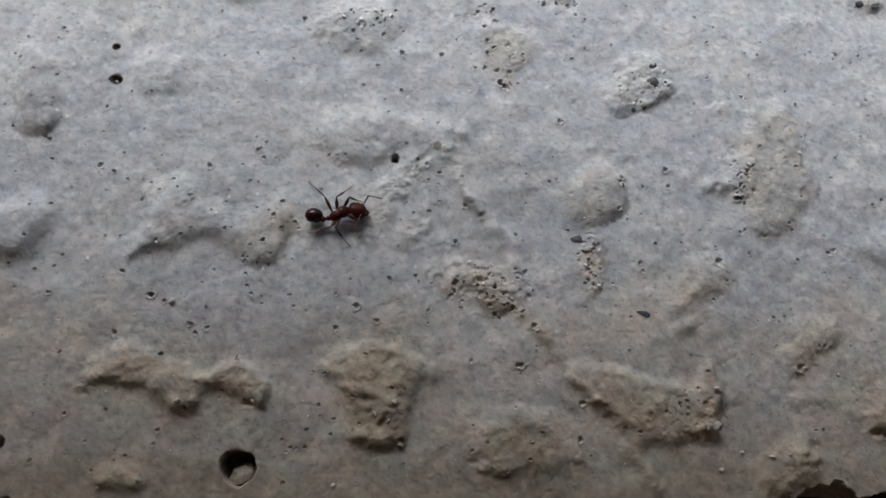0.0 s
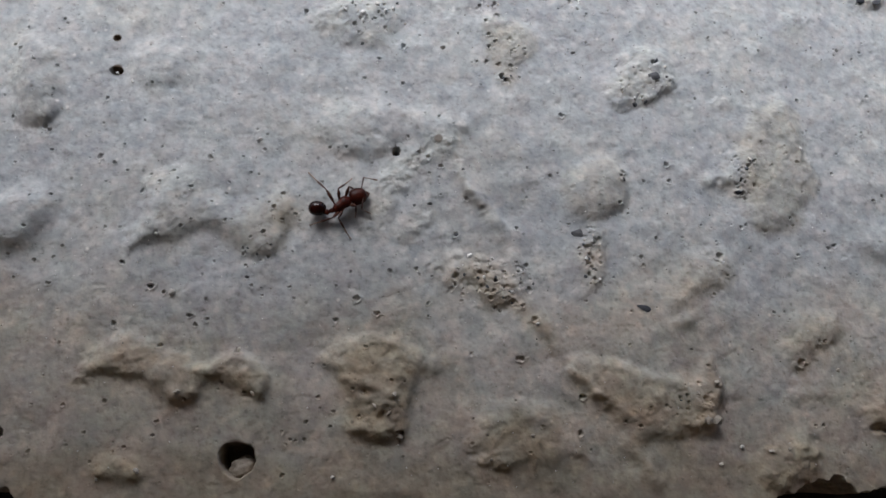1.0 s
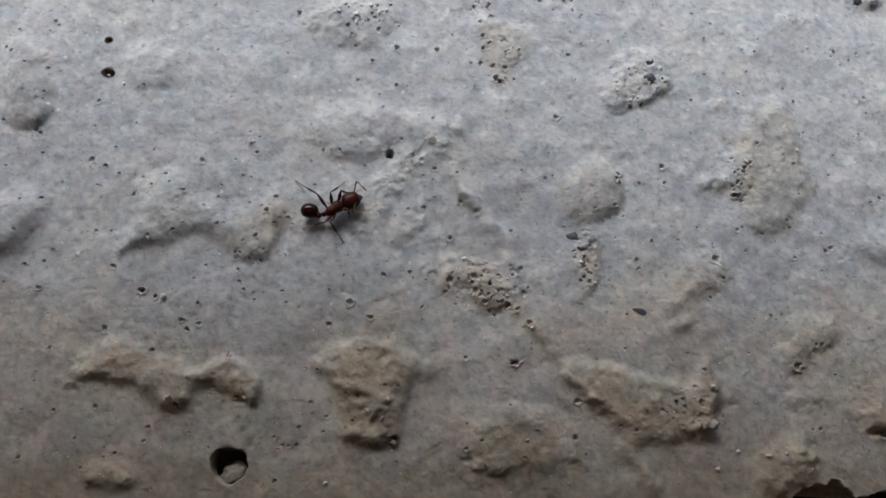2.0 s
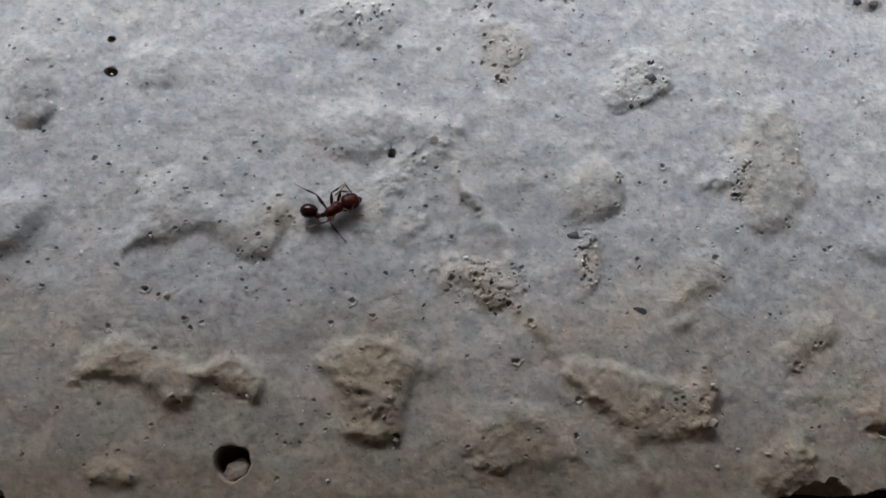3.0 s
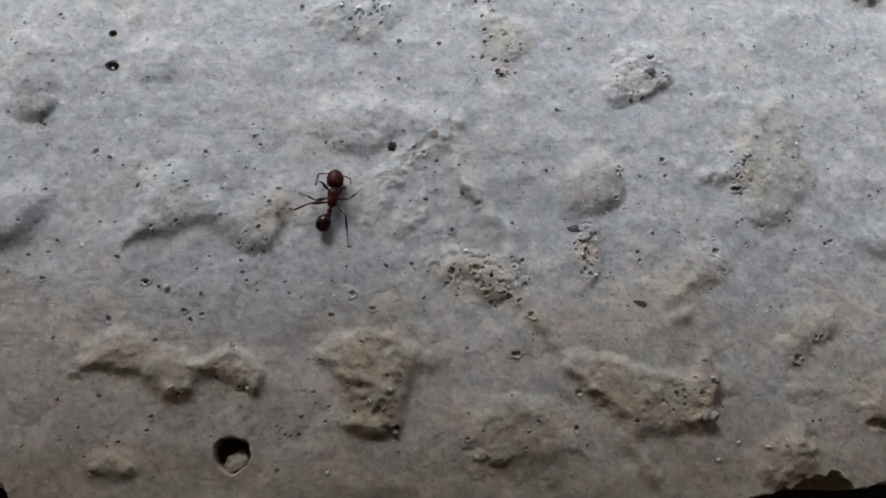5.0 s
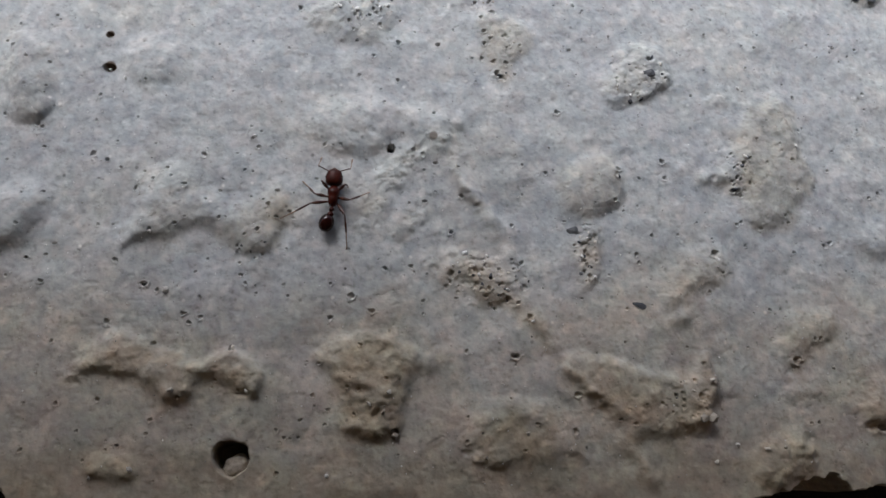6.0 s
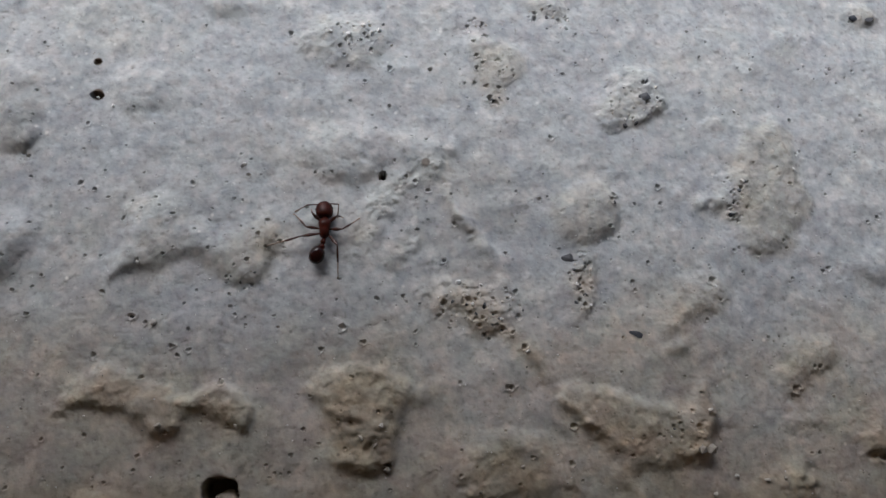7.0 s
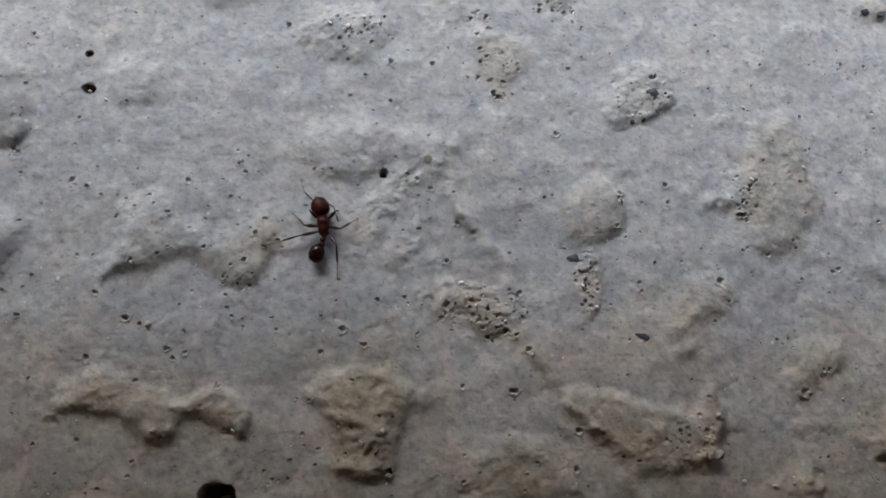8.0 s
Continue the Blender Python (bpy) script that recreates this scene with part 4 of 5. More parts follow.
pit(-19.02, -12.88, 0.10, 0.19, 0.7)
pit(-23.76, -12.89, 0.13, 0.21, 0.85)
pit(-8.63, -12.23, 0.10, 0.19, 0.6)
pit(-9.20, -12.45, 0.10, 0.18, 0.7)
pit(-9.33, -14.18, 0.13, 0.29, 0.85)
pit(-10.13, -9.89, 0.07, 0.14, 0.85)
pit(-13.18, -12.31, 0.07, 0.16, 0.85)
pit(-14.35, -11.52, 0.10, 0.16, 0.6)
pit(-14.89, -14.42, 0.07, 0.13, 0.6)
pit(-4.72, -6.77, 0.15, 0.27, 0.6)
pit(-5.41, -9.26, 0.13, 0.22, 0.7)
pit(-4.74, -9.42, 0.13, 0.20, 0.6)
pit(-7.13, -7.88, 0.13, 0.28, 0.6)
pit(-7.87, -7.79, 0.10, 0.17, 0.6)
pit(-6.52, -10.58, 0.13, 0.24, 0.7)
pit(-7.32, -10.39, 0.07, 0.16, 1.0)
pit(-8.15, -12.19, 0.10, 0.23, 1.0)
pit(-2.39, -13.14, 0.10, 0.18, 0.7)
pit(-5.00, -10.83, 0.10, 0.22, 0.7)
pit(-5.08, -14.18, 0.07, 0.11, 0.85)
pit(1.72, -7.09, 0.13, 0.22, 1.0)
pit(3.08, -9.45, 0.07, 0.14, 0.6)
pit(5.93, -11.36, 0.13, 0.28, 0.7)
pit(1.70, -12.39, 0.13, 0.22, 0.85)
pit(8.33, -11.75, 0.18, 0.40, 1.0)
pit(8.91, -12.73, 0.10, 0.20, 0.85)
pit(5.14, -12.90, 0.13, 0.28, 0.6)
pit(11.64, -6.40, 0.10, 0.23, 0.85)
pit(15.68, -6.63, 0.10, 0.22, 0.6)
pit(16.62, -7.67, 0.13, 0.26, 1.0)
pit(14.97, -8.84, 0.10, 0.23, 0.85)
pit(12.62, -10.22, 0.10, 0.23, 0.7)
pit(24.30, -5.97, 0.13, 0.27, 1.0)
pit(19.74, -6.58, 0.10, 0.19, 0.7)
pit(21.48, -5.94, 0.10, 0.15, 0.6)
pit(21.73, -5.40, 0.07, 0.13, 0.7)
pit(25.45, -7.86, 0.07, 0.15, 0.6)
pit(23.56, -11.24, 0.13, 0.25, 0.6)
pit(26.64, -10.92, 0.07, 0.11, 0.7)
pit(11.08, -11.07, 0.13, 0.26, 0.6)
pit(25.82, -8.73, 0.07, 0.16, 0.6)

# brown spots
blotch(-0.43, 6.73, 0.36, 0.75, 0.45)
blotch(-19.3, 13.0, 0.3)
blotch(-22.9, 0.9, 0.35)
blotch(-4.2, -5.1, 0.5)
blotch(-12.1, -13.05, 0.9, 0.9, 0.3)
# last three: the dark inside deep pits, put into the colour as shade
blotch(-3.12, 5.85, 0.34, 1.0, 0.5)
blotch(-21.54, 13.29, 0.28, 1.0, 0.3)
blotch(-21.3, 10.98, 0.42, 1.0, 0.3)

# sandy crust, fine relief and scattered pores
CRUST = np.clip(CRUST * (0.75 + 0.9 * layered(X, Y, 1.6, 3, 81)), 0, 1)
CRUST = np.clip(CRUST + 0.25 * smooth(layered(X, Y, 5.0, 3, 85) * 1.6 - 0.1), 0, 1)
grit = layered(X, Y, 0.8, 3, 91, 0.55)
H += (0.008 + 0.1 * CRUST) * grit + 0.05 * CRUST * np.minimum(0.0, layered(X, Y, 0.6, 2, 95) + 0.05)
H += 0.12 * swirl(X + 0.8 * WARP_X, 1.2 * Y, 3.4, 103) + 0.05 * layered(X, Y, 2.0, 2, 101) + 0.07 * swirl(X + 0.5 * WARP_Y, Y, 1.15, 107) + 0.005 * layered(X, Y, 0.36, 2, 105, 0.5)
bumps, dents = swirl(X, Y, 0.36, 141), swirl(X, Y, 0.5, 145)
H += 0.014 * smooth((bumps - 0.1) / 0.45) - 0.026 * smooth((dents - 0.22) / 0.35)
# dirt towards the near side; its tint also stands in for shade
DIRT_SHADE = smooth((1.8 - Y - 0.04 * X + 5.0 * layered(X, Y, 7.0, 4, 121)) / 12.5)
for x, y, r, deep in [(-9.7, 1.2, 1.1, 0.7), (-4.9, 2.0, 0.9, 0.3), (2.6, -2.2, 2.6, 0.25), (9.4, -0.8, 1.2, 0.5), (20.5, 4.6, 1.4, 0.35)]:
    DIRT_SHADE = np.maximum(DIRT_SHADE, deep * np.exp(-((X - x) ** 2 + (Y - y) ** 2) / r**2))
def knob(x, y, r, rise):
    """A sand grain under the skin of the paste, or the dimple that one has left."""
    w = window(x, y, 1.3 * r)
    d = np.hypot(X[w] - x, Y[w] - y) / r * (1 + 0.5 * WARP_X[w])
    H[w] += rise * smooth(1.15 - d)


# place, reach and number of grains of the rubble where the paste has worn away
RUBBLE = [(2.9, -2.5, 2.8, 1.2, 44), (9.4, -1.0, 0.8, 2.2, 26), (13.6, 11.9, 2.0, 1.9, 24), (20.2, 5.2, 0.9, 1.5, 14), (-4.8, 15.6, 2.4, 1.1, 20), (4.2, 12.8, 1.4, 1.9, 16), (15.6, -10.2, 2.2, 1.0, 14), (8.0, 17.7, 1.6, 0.9, 16), (2.9, 16.6, 0.9, 1.0, 9)]
pores = random.Random(5)

for _ in range(9000):
    x, y, r = pores.uniform(-30, 34.5), pores.uniform(-15, 22), pores.uniform(0.1, 0.2) + 0.2 * pores.random() ** 4
    rough = 0.4 + 0.9 * CRUST[np.searchsorted(YS, y), np.searchsorted(XS, x)]
    knob(x, y, r, r * rough * (pores.uniform(0.06, 0.2) if pores.random() < 0.6 else -pores.uniform(0.08, 0.26)))
for x, y, rx, ry, n in RUBBLE:
    for k in range(2 * n):
        a, d, r = pores.uniform(0, 6.283), math.sqrt(pores.random()), pores.uniform(0.09, 0.2)
        if k > n:
            knob(x + 1.1 * rx * d * math.cos(a), y + 1.1 * ry * d * math.sin(a) - 0.25 * rx * d * math.cos(a) * (rx > 2.8), r, r * pores.uniform(-0.25, 0.28))
            continue
        pit(x + rx * d * math.cos(a), y + ry * d * math.sin(a) - 0.25 * rx * d * math.cos(a) * (rx > 2.8), pores.uniform(0.5, 1.1) * r, r * pores.uniform(0.5, 1.6), pores.uniform(0.7, 1.1), 0.2)
for _ in range(900):
    x, y, r = pores.uniform(-30, 34.5), pores.uniform(-15, 22), 0.035 + 0.03 * pores.random() + 0.03 * pores.random() ** 6
    pit(x, y, r, r * pores.uniform(1.0, 2.2), pores.uniform(0.6, 1.1))

# the broken near edge, and the other sides of the slab, drop to the soil
NEAR = -16.6 + 0.9 * layered(X, Y * 0, 3.2, 3, 111) + 0.35 * layered(X, Y, 1.1, 3, 115, 0.6) + 1.75 * smooth((X - 17) / 5) + 2.0 * smooth((-23.6 - X) / 1.2) + 0.35 * WARP_X
out = np.maximum.reduce([(NEAR - Y) / 1.5, (np.abs(X) - 1480) / 15, (Y - 885) / 12])
H = np.where(out > 0, H - 34 * smooth(out) - 1.5 * np.clip(out, 0, 1), H)


def height(x, y):
    """Height of the slab's top at a place, in millimetres."""
    j, i = np.clip(np.searchsorted(XS, x), 1, len(XS) - 1), np.clip(np.searchsorted(YS, y), 1, len(YS) - 1)
    a, b = (x - XS[j - 1]) / (XS[j] - XS[j - 1]), (y - YS[i - 1]) / (YS[i] - YS[i - 1])
    return float((H[i - 1, j - 1] * (1 - a) + H[i - 1, j] * a) * (1 - b) + (H[i, j - 1] * (1 - a) + H[i, j] * a) * b)


def sheet(name, x, y, z, mat):
    rows, cols = x.shape
    me = bpy.data.meshes.new(name)
    me.vertices.add(rows * cols)
    me.vertices.foreach_set("co", (np.stack([x, y, z], -1) * MM).astype(np.float32).ravel())
    k = np.arange(rows * cols).reshape(rows, cols)
    quads = np.stack([k[:-1, :-1], k[:-1, 1:], k[1:, 1:], k[1:, :-1]], -1).reshape(-1)
    count = len(quads) // 4
    me.loops.add(count * 4)
    me.loops.foreach_set("vertex_index", quads.astype(np.int32))
    me.polygons.add(count)
    me.polygons.foreach_set("loop_start", np.arange(0, count * 4, 4, dtype=np.int32))
    me.polygons.foreach_set("use_smooth", np.ones(count, dtype=bool))
    me.update(calc_edges=True)
    me.materials.append(mat)
    return me


slab_mesh = sheet("pavement", X, Y, H, CONCRETE)
for name, values in (("crust", CRUST), ("stain_shade", STAIN_SHADE), ("dirt_shade", DIRT_SHADE), ("film_shade", FILM_SHADE)):
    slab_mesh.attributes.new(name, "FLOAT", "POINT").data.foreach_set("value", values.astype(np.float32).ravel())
slab = tagged(new("pavement", slab_mesh), "weathered pale grey concrete slab with sandy crusts and pores", "concrete slab", kind="structure")


def link(name, bm, mat, parent=None, label="", smooth_faces=True):
    me = bpy.data.meshes.new(name)
    bm.to_mesh(me)
    bm.free()
    for p in me.polygons:
        p.use_smooth = smooth_faces
    me.materials.append(mat)
    ob = new(name, me)
    ob.parent = parent
    return tagged(ob, label)


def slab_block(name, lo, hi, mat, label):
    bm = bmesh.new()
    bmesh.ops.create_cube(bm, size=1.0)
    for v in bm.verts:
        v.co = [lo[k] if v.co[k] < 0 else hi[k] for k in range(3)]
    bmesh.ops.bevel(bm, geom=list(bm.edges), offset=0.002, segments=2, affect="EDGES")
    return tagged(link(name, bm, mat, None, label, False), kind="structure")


# soil round the slab, out to the horizon
bm = bmesh.new()
bmesh.ops.create_grid(bm, x_segments=40, y_segments=40, size=1.0)
for v in bm.verts:
    r = max(abs(v.co.x), abs(v.co.y))
    v.co *= 2.2 + 1500 * r**6
    v.co.z = -0.031 + (0.002 * noise.noise(v.co * 30) if r < 0.9 else 0)
tagged(link("ground", bm, SOIL, None, "dark damp bare soil"), kind="structure")
# unseen wall, added to keep light off from the near side
slab_block("unseen_wall_south", (-1.6, -0.25, -0.04), (1.6, -0.046, 2.2), PLASTER, "unseen brown plastered wall added behind the slab to block light")
# unseen overhang, added to dim the near part of the slab
overhang = slab_block("unseen_overhang", (-0.31, -0.045, 0.0515), (0.31, 0.0462, 0.085), PLASTER, "unseen low brown overhang added above the slab to dim its near part")
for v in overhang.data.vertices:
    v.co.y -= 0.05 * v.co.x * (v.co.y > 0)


# ---- mineral grains set in the concrete ----
def grain_mesh(seed, mat):
    r = random.Random(seed)
    bm = bmesh.new()
    bmesh.ops.create_icosphere(bm, subdivisions=1, radius=1.0)
    stretch = [r.uniform(0.7, 1.25) for _ in range(3)]
    for v in bm.verts:
        v.co = Vector([c * s for c, s in zip(v.co, stretch)]) * r.uniform(0.6, 1.2)
    me = bpy.data.meshes.new("grain")
    bm.to_mesh(me)
    bm.free()
    me.materials.append(mat)
    return me


GRAINS = {kind: [grain_mesh(10 * n + k, mat) for k in range(6)] for n, (kind, mat) in enumerate((("pale", PALE), ("dark", DARK), ("sand", SAND)))}
dice = random.Random(9)


def grain(x, y, r, kind, sink=0.35):
    ob = new("grain", dice.choice(GRAINS[kind]))
    ob.parent = slab
    if r > 0.38:
        # the larger ones lie flush, worn flat with the paste
        ob.matrix_basis = pose(x * MM, y * MM, height(x, y) * MM, 0, 0, dice.uniform(-20, 20)) @ Matrix.Diagonal((r * MM, 0.62 * r * MM, 0.16 * r * MM, 1))
        return
    m = pose(x * MM, y * MM, (height(x, y) + r * (0.5 - sink)) * MM, dice.uniform(0, 360), dice.uniform(0, 360), dice.uniform(0, 360))
    ob.matrix_basis = m @ Matrix.Scale(r * MM, 4)


for x, y, r in [(-6.74, 15.77, 0.17), (-4.03, 15.76, 0.15), (-3.54, 16.04, 0.17), (-4.62, 16.3, 0.15), (-5.55, 15.52, 0.15), (-20.24, 10.19, 0.13), (-16.42, -3.61, 0.2), (-21.13, 10.77, 0.18), (20.79, 11.41, 0.13), (-17.61, -0.06, 0.13), (18.15, -0.95, 0.15), (9.92, -2.33, 0.17), (9.49, 0.14, 0.15), (9.06, -0.98, 0.15), (1.61, -0.96, 0.17), (3.04, -1.11, 0.14)]:
    grain(x, y, r, "pale")
for x, y, r in [(4.26, -3.26, 0.14), (2.48, -2.39, 0.14), (12.96, 10.35, 0.18), (12.0, 10.93, 0.16), (5.82, -5.19, 0.16), (20.64, 6.18, 0.18), (24.47, 7.18, 0.15), (-5.54, 14.97, 0.15), (-11.8, 6.44, 0.13), (-17.5, -13.94, 0.18), (-6.44, -14.3, 0.15), (18.55, -12.55, 0.16), (16.93, -10.93, 0.2)]:
    grain(x, y, r, "pale")
for x, y, r in [(16.75, -10.95, 0.32), (16.13, -10.97, 0.3), (-2.97, -9.57, 0.18), (-4.12, -10.24, 0.16), (-3.28, -10.66, 0.16), (-12.22, -7.01, 0.16), (-11.23, -9.57, 0.16), (17.07, -13.58, 0.16), (5.32, -11.92, 0.13), (25.54, -7.74, 0.14), (16.86, -8.7, 0.17), (2.82, -13.32, 0.13), (-2.58, -12.05, 0.18), (-15.52, -9.54, 0.16), (-19.74, -14.4, 0.16), (21.49, -12.71, 0.15), (20.37, -12.78, 0.15)]:
    grain(x, y, r, "sand")
grain(-21.25, 10.82, 0.15, "pale", -7.5)
grain(-17.78, -3.31, 0.4, "dark", 0.6)
for x, y, r in [(14.61, 13.11, 0.3), (14.35, 11.9, 0.4), (12.71, -4.05, 0.38), (8.66, 0.68, 0.4), (2.98, 13.73, 0.22), (0.86, 0.42, 0.37), (4.02, 11.38, 0.25), (3.2, -2.38, 0.24), (3.73, -2.91, 0.2), (2.66, -2.92, 0.24), (2.13, -2.39, 0.17), (4.24, -3.9, 0.24), (1.24, -2.23, 0.2), (9.25, -0.98, 0.2), (9.01, -2.09, 0.24), (9.59, -1.64, 0.2), (8.92, -0.06, 0.2)]:
    grain(x, y, (1.3 if r > 0.35 else 0.8) * r, "dark", 0.5 if r > 0.35 else 0.95)
for x, y, r in [(20.37, 5.56, 0.22), (20.01, 4.74, 0.22), (19.8, 3.93, 0.26), (20.85, 6.19, 0.18), (-5.5, 13.49, 0.22), (11.8, 4.43, 0.2), (31.03, 19.4, 0.36), (32.19, 19.41, 0.4), (7.95, 17.72, 0.3), (12.93, 9.93, 0.28), (13.75, 10.18, 0.26), (15.29, 11.95, 0.22), (-3.28, 16.58, 0.18), (-11.53, -1.17, 0.18), (-12.07, -0.82, 0.15), (-10.7, -0.62, 0.15)]:
    grain(x, y, (1.3 if r > 0.35 else 0.8) * r, "dark", 0.5 if r > 0.35 else 0.95)
for x, y, rx, ry, n in RUBBLE:
    for _ in range(n // 2):
        a, d = dice.uniform(0, 6.283), math.sqrt(dice.random())
        grain(x + rx * d * math.cos(a), y + ry * d * math.sin(a) - 0.25 * rx * d * math.cos(a) * (rx > 2.8), dice.uniform(0.06, 0.15), dice.choice(("sand", "sand", "sand", "sand", "pale", "dark")), 1.05)


# the cream stone that shows on the floor of the largest hole
bm = bmesh.new()
bmesh.ops.create_icosphere(bm, subdivisions=4, radius=1.0)
for v in bm.verts:
    n = v.co.normalized()
    v.co = Vector((0.8 * n.x, 0.6 * n.y, 0.6 * n.z)) * (1 + 0.22 * noise.noise(n * 1.3) + 0.14 * noise.noise(n * 3.1) + 0.05 * noise.noise(n * 8)) * MM
stone = link("stone", bm, mineral("cream stone", (0.36, 0.31, 0.25), (0.46, 0.41, 0.34), 0.8), slab, "rounded cream stone bedded in a hole")
stone.matrix_basis = pose(-11.62 * MM, -13.8 * MM, -0.72 * MM, 0, 0, 20)


# loose specks of grit all over the slab, too small to pick apart
def grit_specks():
    r, verts, faces = random.Random(21), [], []
    for _ in range(900):
        x, y, s = r.uniform(-30, 34), r.uniform(-15, 22), r.uniform(0.035, 0.075)
        z, k = height(x, y) + 0.01, len(verts)
        a = r.uniform(0, 6.283)
        for n in range(4):
            verts.append(((x + s * r.uniform(0.7, 1.3) * math.cos(a + 1.571 * n)) * MM, (y + s * r.uniform(0.7, 1.3) * math.sin(a + 1.571 * n)) * MM, (z - 0.4 * s) * MM))
        verts.append(((x + s * r.uniform(-0.4, 0.4)) * MM, (y + s * r.uniform(-0.4, 0.4)) * MM, (z + s * r.uniform(0.5, 0.9)) * MM))
        faces += [(k, k + 1, k + 4), (k + 1, k + 2, k + 4), (k + 2, k + 3, k + 4), (k + 3, k, k + 4)]
    me = bpy.data.meshes.new("grit")
    me.from_pydata(verts, [], faces)
    m, nodes, links, s = material("mixed grit")
    island = nodes.new("ShaderNodeNewGeometry").outputs["Random Per Island"]
    links.new(ramp(nodes, links, island, [(0.0, (0.06, 0.06, 0.065)), (0.3, (0.28, 0.25, 0.21)), (0.6, (0.5, 0.48, 0.44)), (1.0, (0.82, 0.81, 0.79))]), s.inputs["Base Color"])
    s.inputs["Roughness"].default_value = 0.5
    me.materials.append(m)
    ob = tagged(new("grit", me), "tiny mixed mineral specks", kind="stuff")
    ob.parent = slab


grit_specks()


# ---- the ant: y ahead, x to its right, z up, in millimetres; the origin lies under its middle ----
def rings(name, profile, mat, parent, label="", sides=20):
    """A rounded body along y: rings of (y, half width, half height, height of the middle)."""
    bm = bmesh.new()
    loops = []
    for y, rx, rz, zc in profile:
        loop = []
        for k in range(sides):
            a = 2 * math.pi * k / sides
            loop.append(bm.verts.new((rx * math.cos(a) * MM, y * MM, (zc + rz * math.sin(a)) * MM)))
        loops.append(loop)
    for a, b in zip(loops, loops[1:]):
        for k in range(sides):
            bm.faces.new((a[k], a[(k + 1) % sides], b[(k + 1) % sides], b[k]))
    bm.faces.new(list(reversed(loops[0]))), bm.faces.new(loops[-1])
    bmesh.ops.recalc_face_normals(bm, faces=bm.faces)
    return link(name, bm, mat, parent, label)


def limb(name, profile, mat, parent, label="", sides=10):
    """A limb along z: rings of (z, radius, sideways bend)."""
    bm = bmesh.new()
    loops = []
    for z, r, bend in profile:
        loops.append([bm.verts.new((r * math.cos(2 * math.pi * k / sides) * MM, (bend + r * math.sin(2 * math.pi * k / sides)) * MM, z * MM)) for k in range(sides)])
    for a, b in zip(loops, loops[1:]):
        for k in range(sides):
            bm.faces.new((a[k], a[(k + 1) % sides], b[(k + 1) % sides], b[k]))
    bm.faces.new(list(reversed(loops[0]))), bm.faces.new(loops[-1])
    bmesh.ops.recalc_face_normals(bm, faces=bm.faces)
    return link(name, bm, mat, parent, label)


def oval(y0, y1, rx, rz, zc, n=14, front=1.0, square=2.3):
    """Rings of an egg from y0 to y1; square above 2 makes it blunter, front scales the width at its far end."""
    found = []
    for k in range(n + 1):
        u = -math.cos(math.pi * k / n)
        r = max(0.04, (1 - abs(u) ** square) ** (1 / square))
        found.append(((y0 + y1) / 2 + u * (y1 - y0) / 2, rx * r * (1 + (front - 1) * (u + 1) / 2), rz * r, zc))
    return found


NECK, WAIST = (0, 0.52, 0.74), (0, -0.56, 0.72)
ant = tagged(new("ant"), "small red-brown ant with a dark shiny gaster walking on concrete", "ant")
rings("mesosoma", [(-0.68, 0.090, 0.09, 0.7), (-0.63, 0.203, 0.18, 0.73), (-0.5, 0.282, 0.26, 0.77), (-0.32, 0.305, 0.29, 0.8), (-0.16, 0.294, 0.27, 0.8), (-0.08, 0.305, 0.27, 0.8), (0.04, 0.350, 0.3, 0.81), (0.2, 0.390, 0.31, 0.81), (0.34, 0.384, 0.28, 0.79), (0.46, 0.305, 0.21, 0.76), (0.56, 0.192, 0.14, 0.74), (0.66, 0.124, 0.1, 0.73)], BODY_SKIN, ant)
for side in (-1, 1):
    spine = limb("spine", [(0, 0.035, 0), (0.1, 0.022, 0), (0.2, 0.006, 0)], BODY_SKIN, ant)
    spine.matrix_basis = pose(side * 0.12 * MM, -0.52 * MM, 0.88 * MM, 62, 0, side * -12)
head = rings("head", oval(0.05, 1.16, 0.57, 0.42, 0.0, 18, 0.86, 2.9), HEAD_SKIN, ant)
for side in (-1, 1):
    eye = rings("eye", oval(-0.09, 0.09, 0.05, 0.075, 0, 8), EYE_SKIN, head, "small black compound eye", 12)
    eye.matrix_basis = pose(side * 0.5 * MM, 0.62 * MM, 0.1 * MM, 0, 0, 0)
    jaw = rings("mandible", [(0, 0.1, 0.07, 0), (0.1, 0.135, 0.075, 0), (0.22, 0.13, 0.06, 0), (0.32, 0.085, 0.045, 0), (0.4, 0.04, 0.03, 0), (0.44, 0.012, 0.012, 0)], LEG_SKIN, head, "", 12)
    jaw.matrix_basis = pose(side * 0.17 * MM, 1.02 * MM, -0.12 * MM, -8, 0, side * 26)
    lobe = rings("frontal_lobe", oval(-0.14, 0.14, 0.09, 0.06, 0, 8), HEAD_SKIN, head, "", 12)
    lobe.matrix_basis = pose(side * 0.17 * MM, 0.82 * MM, 0.31 * MM, -24, 0, 0)
petiole = rings("petiole", [(0.05, 0.084, 0.081, 0), (-0.05, 0.090, 0.081, 0), (-0.16, 0.144, 0.161, 0.03), (-0.24, 0.168, 0.196, 0.05), (-0.32, 0.132, 0.127, 0.02), (-0.37, 0.096, 0.092, 0), (-0.42, 0.144, 0.127, 0.01), (-0.52, 0.204, 0.196, 0.03), (-0.62, 0.180, 0.172, 0.02), (-0.72, 0.096, 0.092, 0)], BODY_SKIN, ant)
gaster = rings("gaster", [(y, r, z, c + 0.03 * (y + 0.6)) for y, r, z, c in reversed([(-1.68 + 1.12 - d, a, b, c) for d, a, b, c in oval(0.0, 1.12, 0.46, 0.42, 0.02, 18, 1.04, 2.15)])], GASTER_SKIN, ant, "dark shiny gaster")
hairs = bmesh.new()
